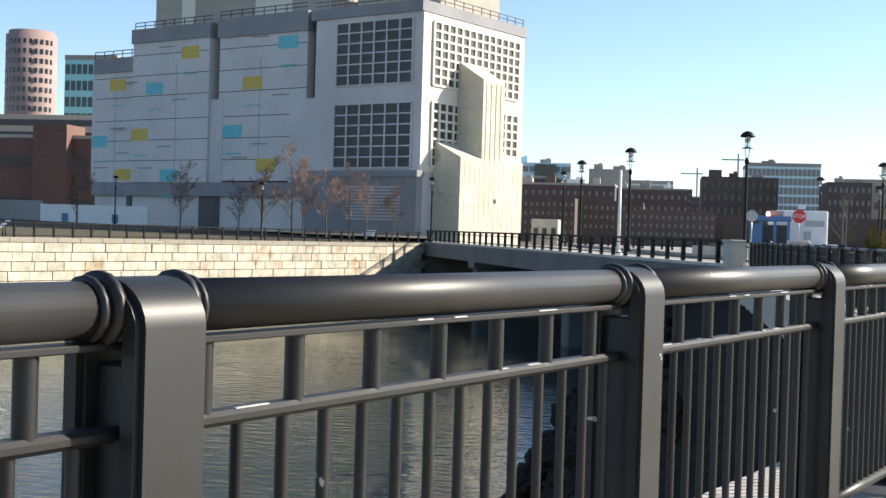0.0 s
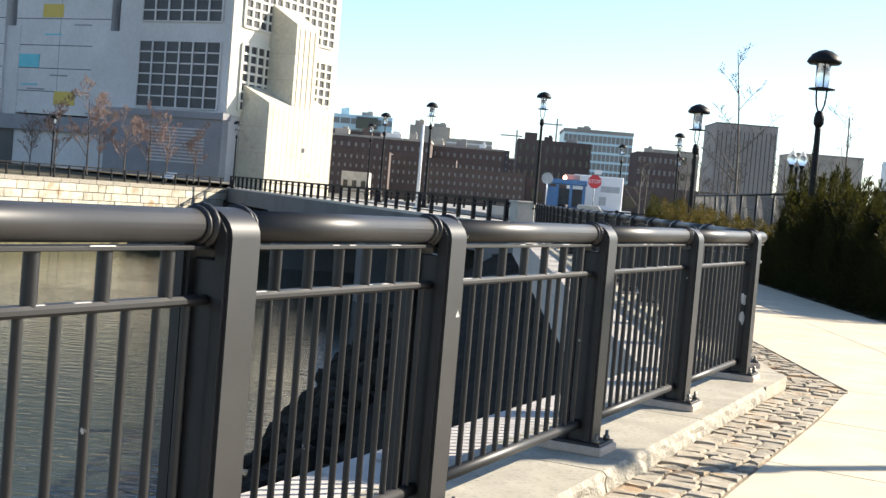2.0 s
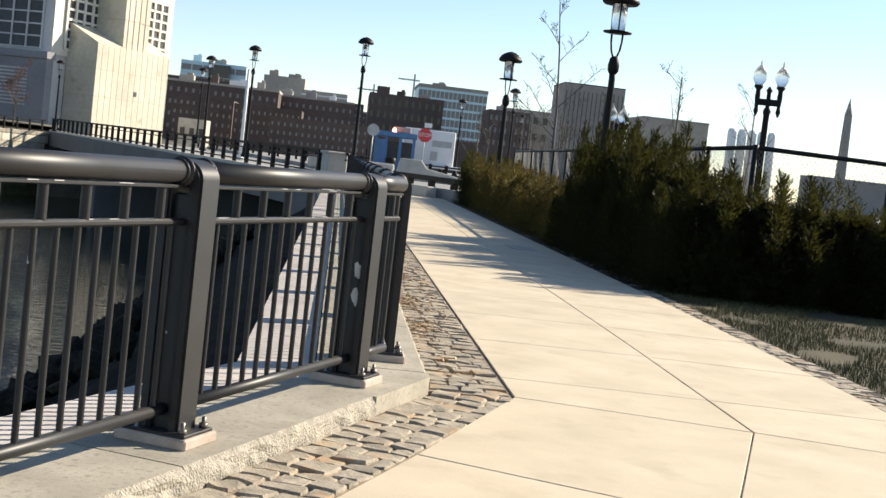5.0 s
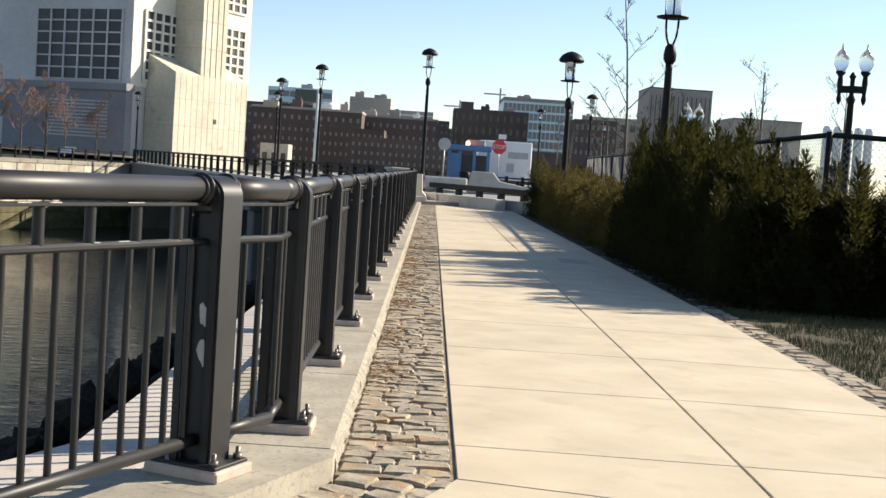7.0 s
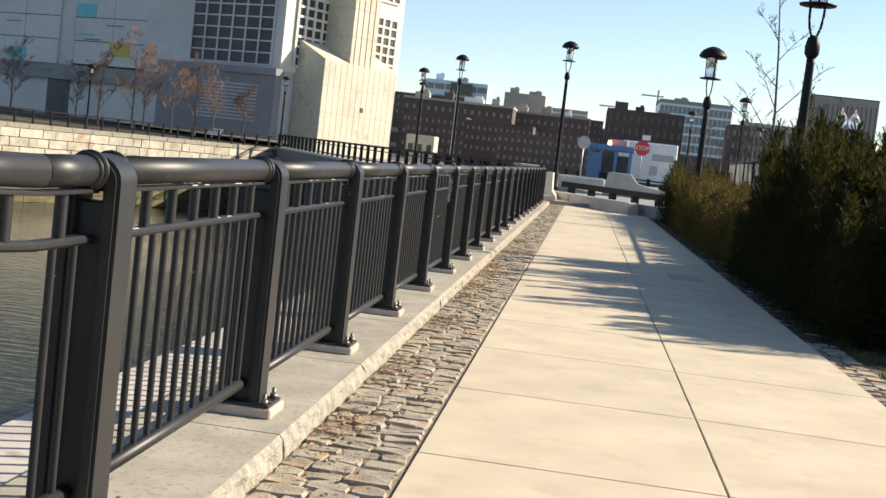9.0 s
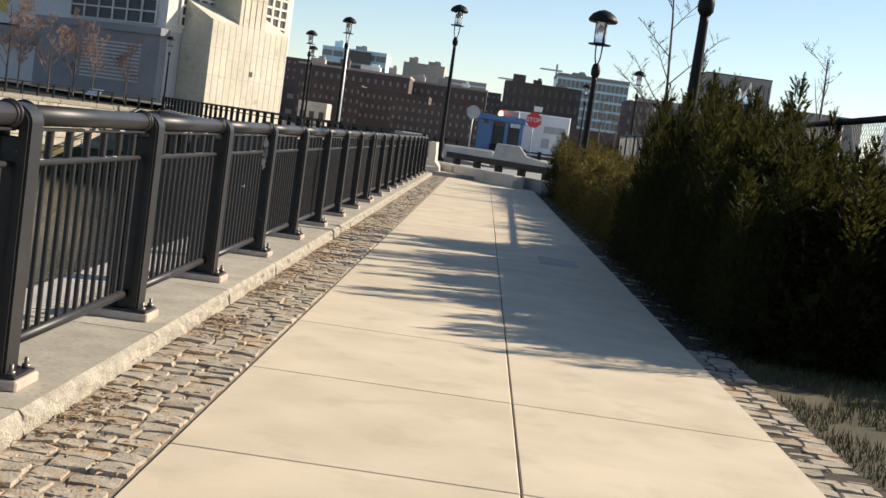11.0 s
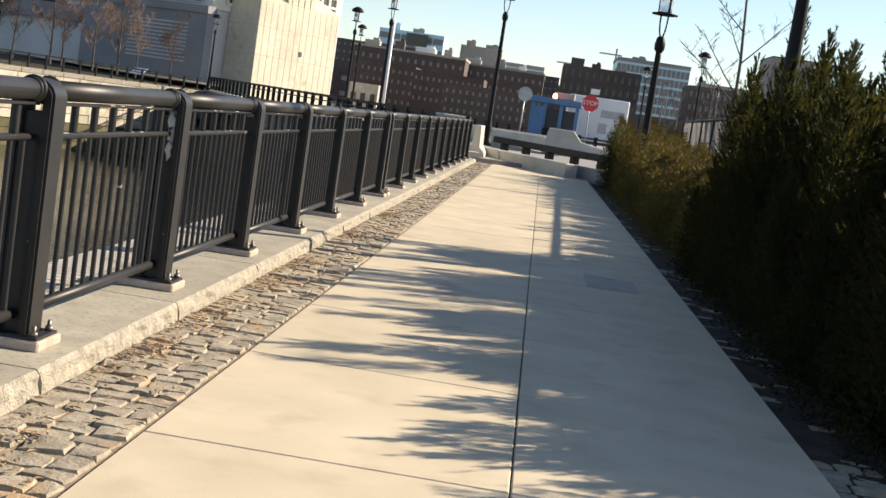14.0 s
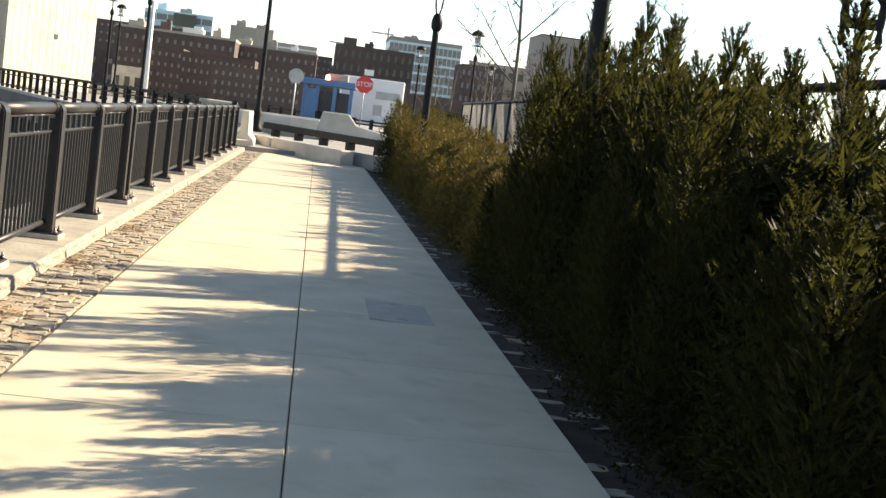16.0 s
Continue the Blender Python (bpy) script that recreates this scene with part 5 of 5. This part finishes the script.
# ---- cobbles ----
rc = random.Random(21)
cobble_strip = tagged(new("cobble_strip"), "strip of worn granite setts with dead leaves between path and kerb", "cobbles", kind="structure")
bed = bmesh.new()
prism([(-0.5, -7.77), (0.0, CORNER_Y), (0.0, 33.5), (-0.5, 33.5)], -0.06, -0.011, bed)
sa, sb, sc, sd = slant(0.27, -0.3), slant(EDGE_W, -0.78), slant(EDGE_W, 26), slant(0.27, 26)
prism([(sa.x, sa.y), (sd.x, sd.y), (sc.x, sc.y), (sb.x, sb.y)], -0.06, -0.013, bed)
part("bedding", bed, BED_SAND, cobble_strip, "sandy dirt between the setts")
# strip and sheet below carry the hedge's shade in their dark colour
part("hedge_bedding", prism([(2.71, -7.3), (3.06, -7.3), (3.06, 29), (2.71, 29)], -0.105, -0.052), HEDGE_SHADE, cobble_strip, "dark bedding between the setts beside the hedge, shade put into its colour")
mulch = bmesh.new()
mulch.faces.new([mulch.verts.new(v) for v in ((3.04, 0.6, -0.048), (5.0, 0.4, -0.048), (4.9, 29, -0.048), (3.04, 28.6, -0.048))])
structure("mulch", mulch, HEDGE_SHADE, "dark ground under the yew hedge, shade put into its colour", "mulch")


def sett(bm, cx, cy, w, l, rz, h=0.0):
    """An uneven, domed sett."""
    cs, sn = math.cos(rz), math.sin(rz)
    pts_ = []
    for f, z in ((1.0, -0.05), (1.0, -0.009), (0.92, 0.002)):
        ring_ = []
        for sx, sy in ((-1, -1), (0, -1.06), (1, -1), (1.05, 0), (1, 1), (0, 1.06), (-1, 1), (-1.05, 0)):
            x, y_ = sx * w / 2 * f * rc.uniform(0.9, 1.03), sy * l / 2 * f * rc.uniform(0.9, 1.03)
            ring_.append(bm.verts.new((cx + x * cs - y_ * sn, cy + x * sn + y_ * cs, z + h + rc.uniform(-0.005, 0.005) * (z > -0.04))))
        pts_.append(ring_)
    for a, b in zip(pts_, pts_[1:]):
        for i in range(8):
            bm.faces.new((a[i], a[(i + 1) % 8], b[(i + 1) % 8], b[i]))
    bm.faces.new(pts_[-1])


variants = []
for i in range(8):
    vb = bmesh.new()
    sett(vb, 0, 0, 1.0, 1.0, 0)
    for v in vb.verts:
        v.co.z *= 1.0
    me = bpy.data.meshes.new("sett")
    vb.to_mesh(me)
    me.materials.append(COBBLE)
    variants.append(me)
rest = bmesh.new()
singles = 0


def lay(px, py, w, l, rz, single):
    global singles
    h = rc.uniform(-0.01, 0.005)
    if single and singles < 298:
        singles += 1
        link("sett", rc.choice(variants), None, cobble_strip, Matrix.Translation((px, py, h)) @ Matrix.Rotation(rz, 4, "Z") @ Matrix.Diagonal((w, l, 1, 1)))
    else:
        sett(rest, px, py, w, l, rz, h)


def course(width):
    left, out = width, []
    while left > 0.06:
        w = min(left, rc.uniform(0.1, 0.2))
        if left - w < 0.07:
            w = left
        out.append(w)
        left -= w
    return out


yy = -7.72
while yy < 33.3:
    l = rc.uniform(0.105, 0.16)
    x = -0.49
    x_end = -0.012
    for w in course(x_end - x):
        lay(x + w / 2, yy + l / 2 + rc.uniform(-0.008, 0.008), w - 0.012, l - 0.01, rc.uniform(-0.13, 0.13), yy < 1.0)
        x += w
    yy += l
ss = -0.9
while ss < 15:
    l = rc.uniform(0.105, 0.16)
    w_ = w0 = 0.30
    for w in course(EDGE_W - 0.012 - w0):
        p = slant(w_ + w / 2, ss + l / 2)
        if not (p.y > -7.74 or p.x > -0.03 or (p.x < -0.5 and ss < -0.45)):
            lay(p.x, p.y, w - 0.012, l - 0.01, radians(DIR_RZ) + rc.uniform(-0.13, 0.13), 0 < ss < 5)
        w_ += w
    ss += l
yy = -7.3
while yy < 28.5:
    l = rc.uniform(0.1, 0.15)
    x = 2.715
    for w in course(0.34):
        # setts sunk deeper past 0.8 so the shade-coloured bedding covers them
        sett(rest, x + w / 2, yy + l / 2, w - 0.012, l - 0.01, rc.uniform(-0.06, 0.06), rc.uniform(-0.056, -0.042) if yy < 0.8 else rc.uniform(-0.072, -0.052))
        x += w
    yy += l
tagged(part("setts", rest, COBBLE, cobble_strip), kind="stuff")

# fallen leaves gathered against the kerb
lv, lf = [], []
for i in range(3800):
    if rc.random() < 0.6:
        yq = rc.choice((-5.2, -3.6, -1.2, 0.6, 1.7, 3.3, 4.4, 7.0, 9.5)) + rc.gauss(0, 0.28)
        px, py = -0.47 + abs(rc.gauss(0, 0.12)), yq
    else:
        px, py = rc.uniform(-0.48, -0.02), rc.uniform(-7.5, 16)
    a, s, t = rc.uniform(0, 6.283), rc.uniform(0.006, 0.026), rc.uniform(0.0, 0.014)
    n = len(lv)
    c, d = math.cos(a), math.sin(a)
    lv += [(px - c * s, py - d * s, t), (px + d * s * 0.3, py - c * s * 0.3, t + 0.006), (px + c * s, py + d * s, t), (px - d * s * 0.3, py + c * s * 0.3, t + 0.004)]
    lf.append((n, n + 1, n + 2, n + 3))
me = bpy.data.meshes.new("leaf_litter")
me.from_pydata(lv, [], lf)
tagged(link("leaf_litter", me, LEAF), "brown leaf scraps caught among the setts", "leaves", kind="stuff")

# steel utility cover set into the path
cover = thing("utility_cover", pose(2.09, 6.22, fall(2.09, 6.22), 0, math.degrees(FALL)), "dull blue-grey steel utility cover set into the footpath", "cover")
COVER = mat("cover_steel", (0.33, 0.3, 0.25), (0.43, 0.39, 0.33), 0.85, 0.0, 8, 90, 0.3, 0.002)
part("frame", boxed((0, 0, 0.0), (0.48, 0.9, 0.006)), COVER, cover)
part("lid", boxed((0, 0, 0.001), (0.45, 0.87, 0.007)), COVER, cover)
for y in (-0.33, 0.33):
    part("lift_slot", boxed((0, y, 0.0045), (0.09, 0.025, 0.003), 0, 0.001), STEEL, cover)
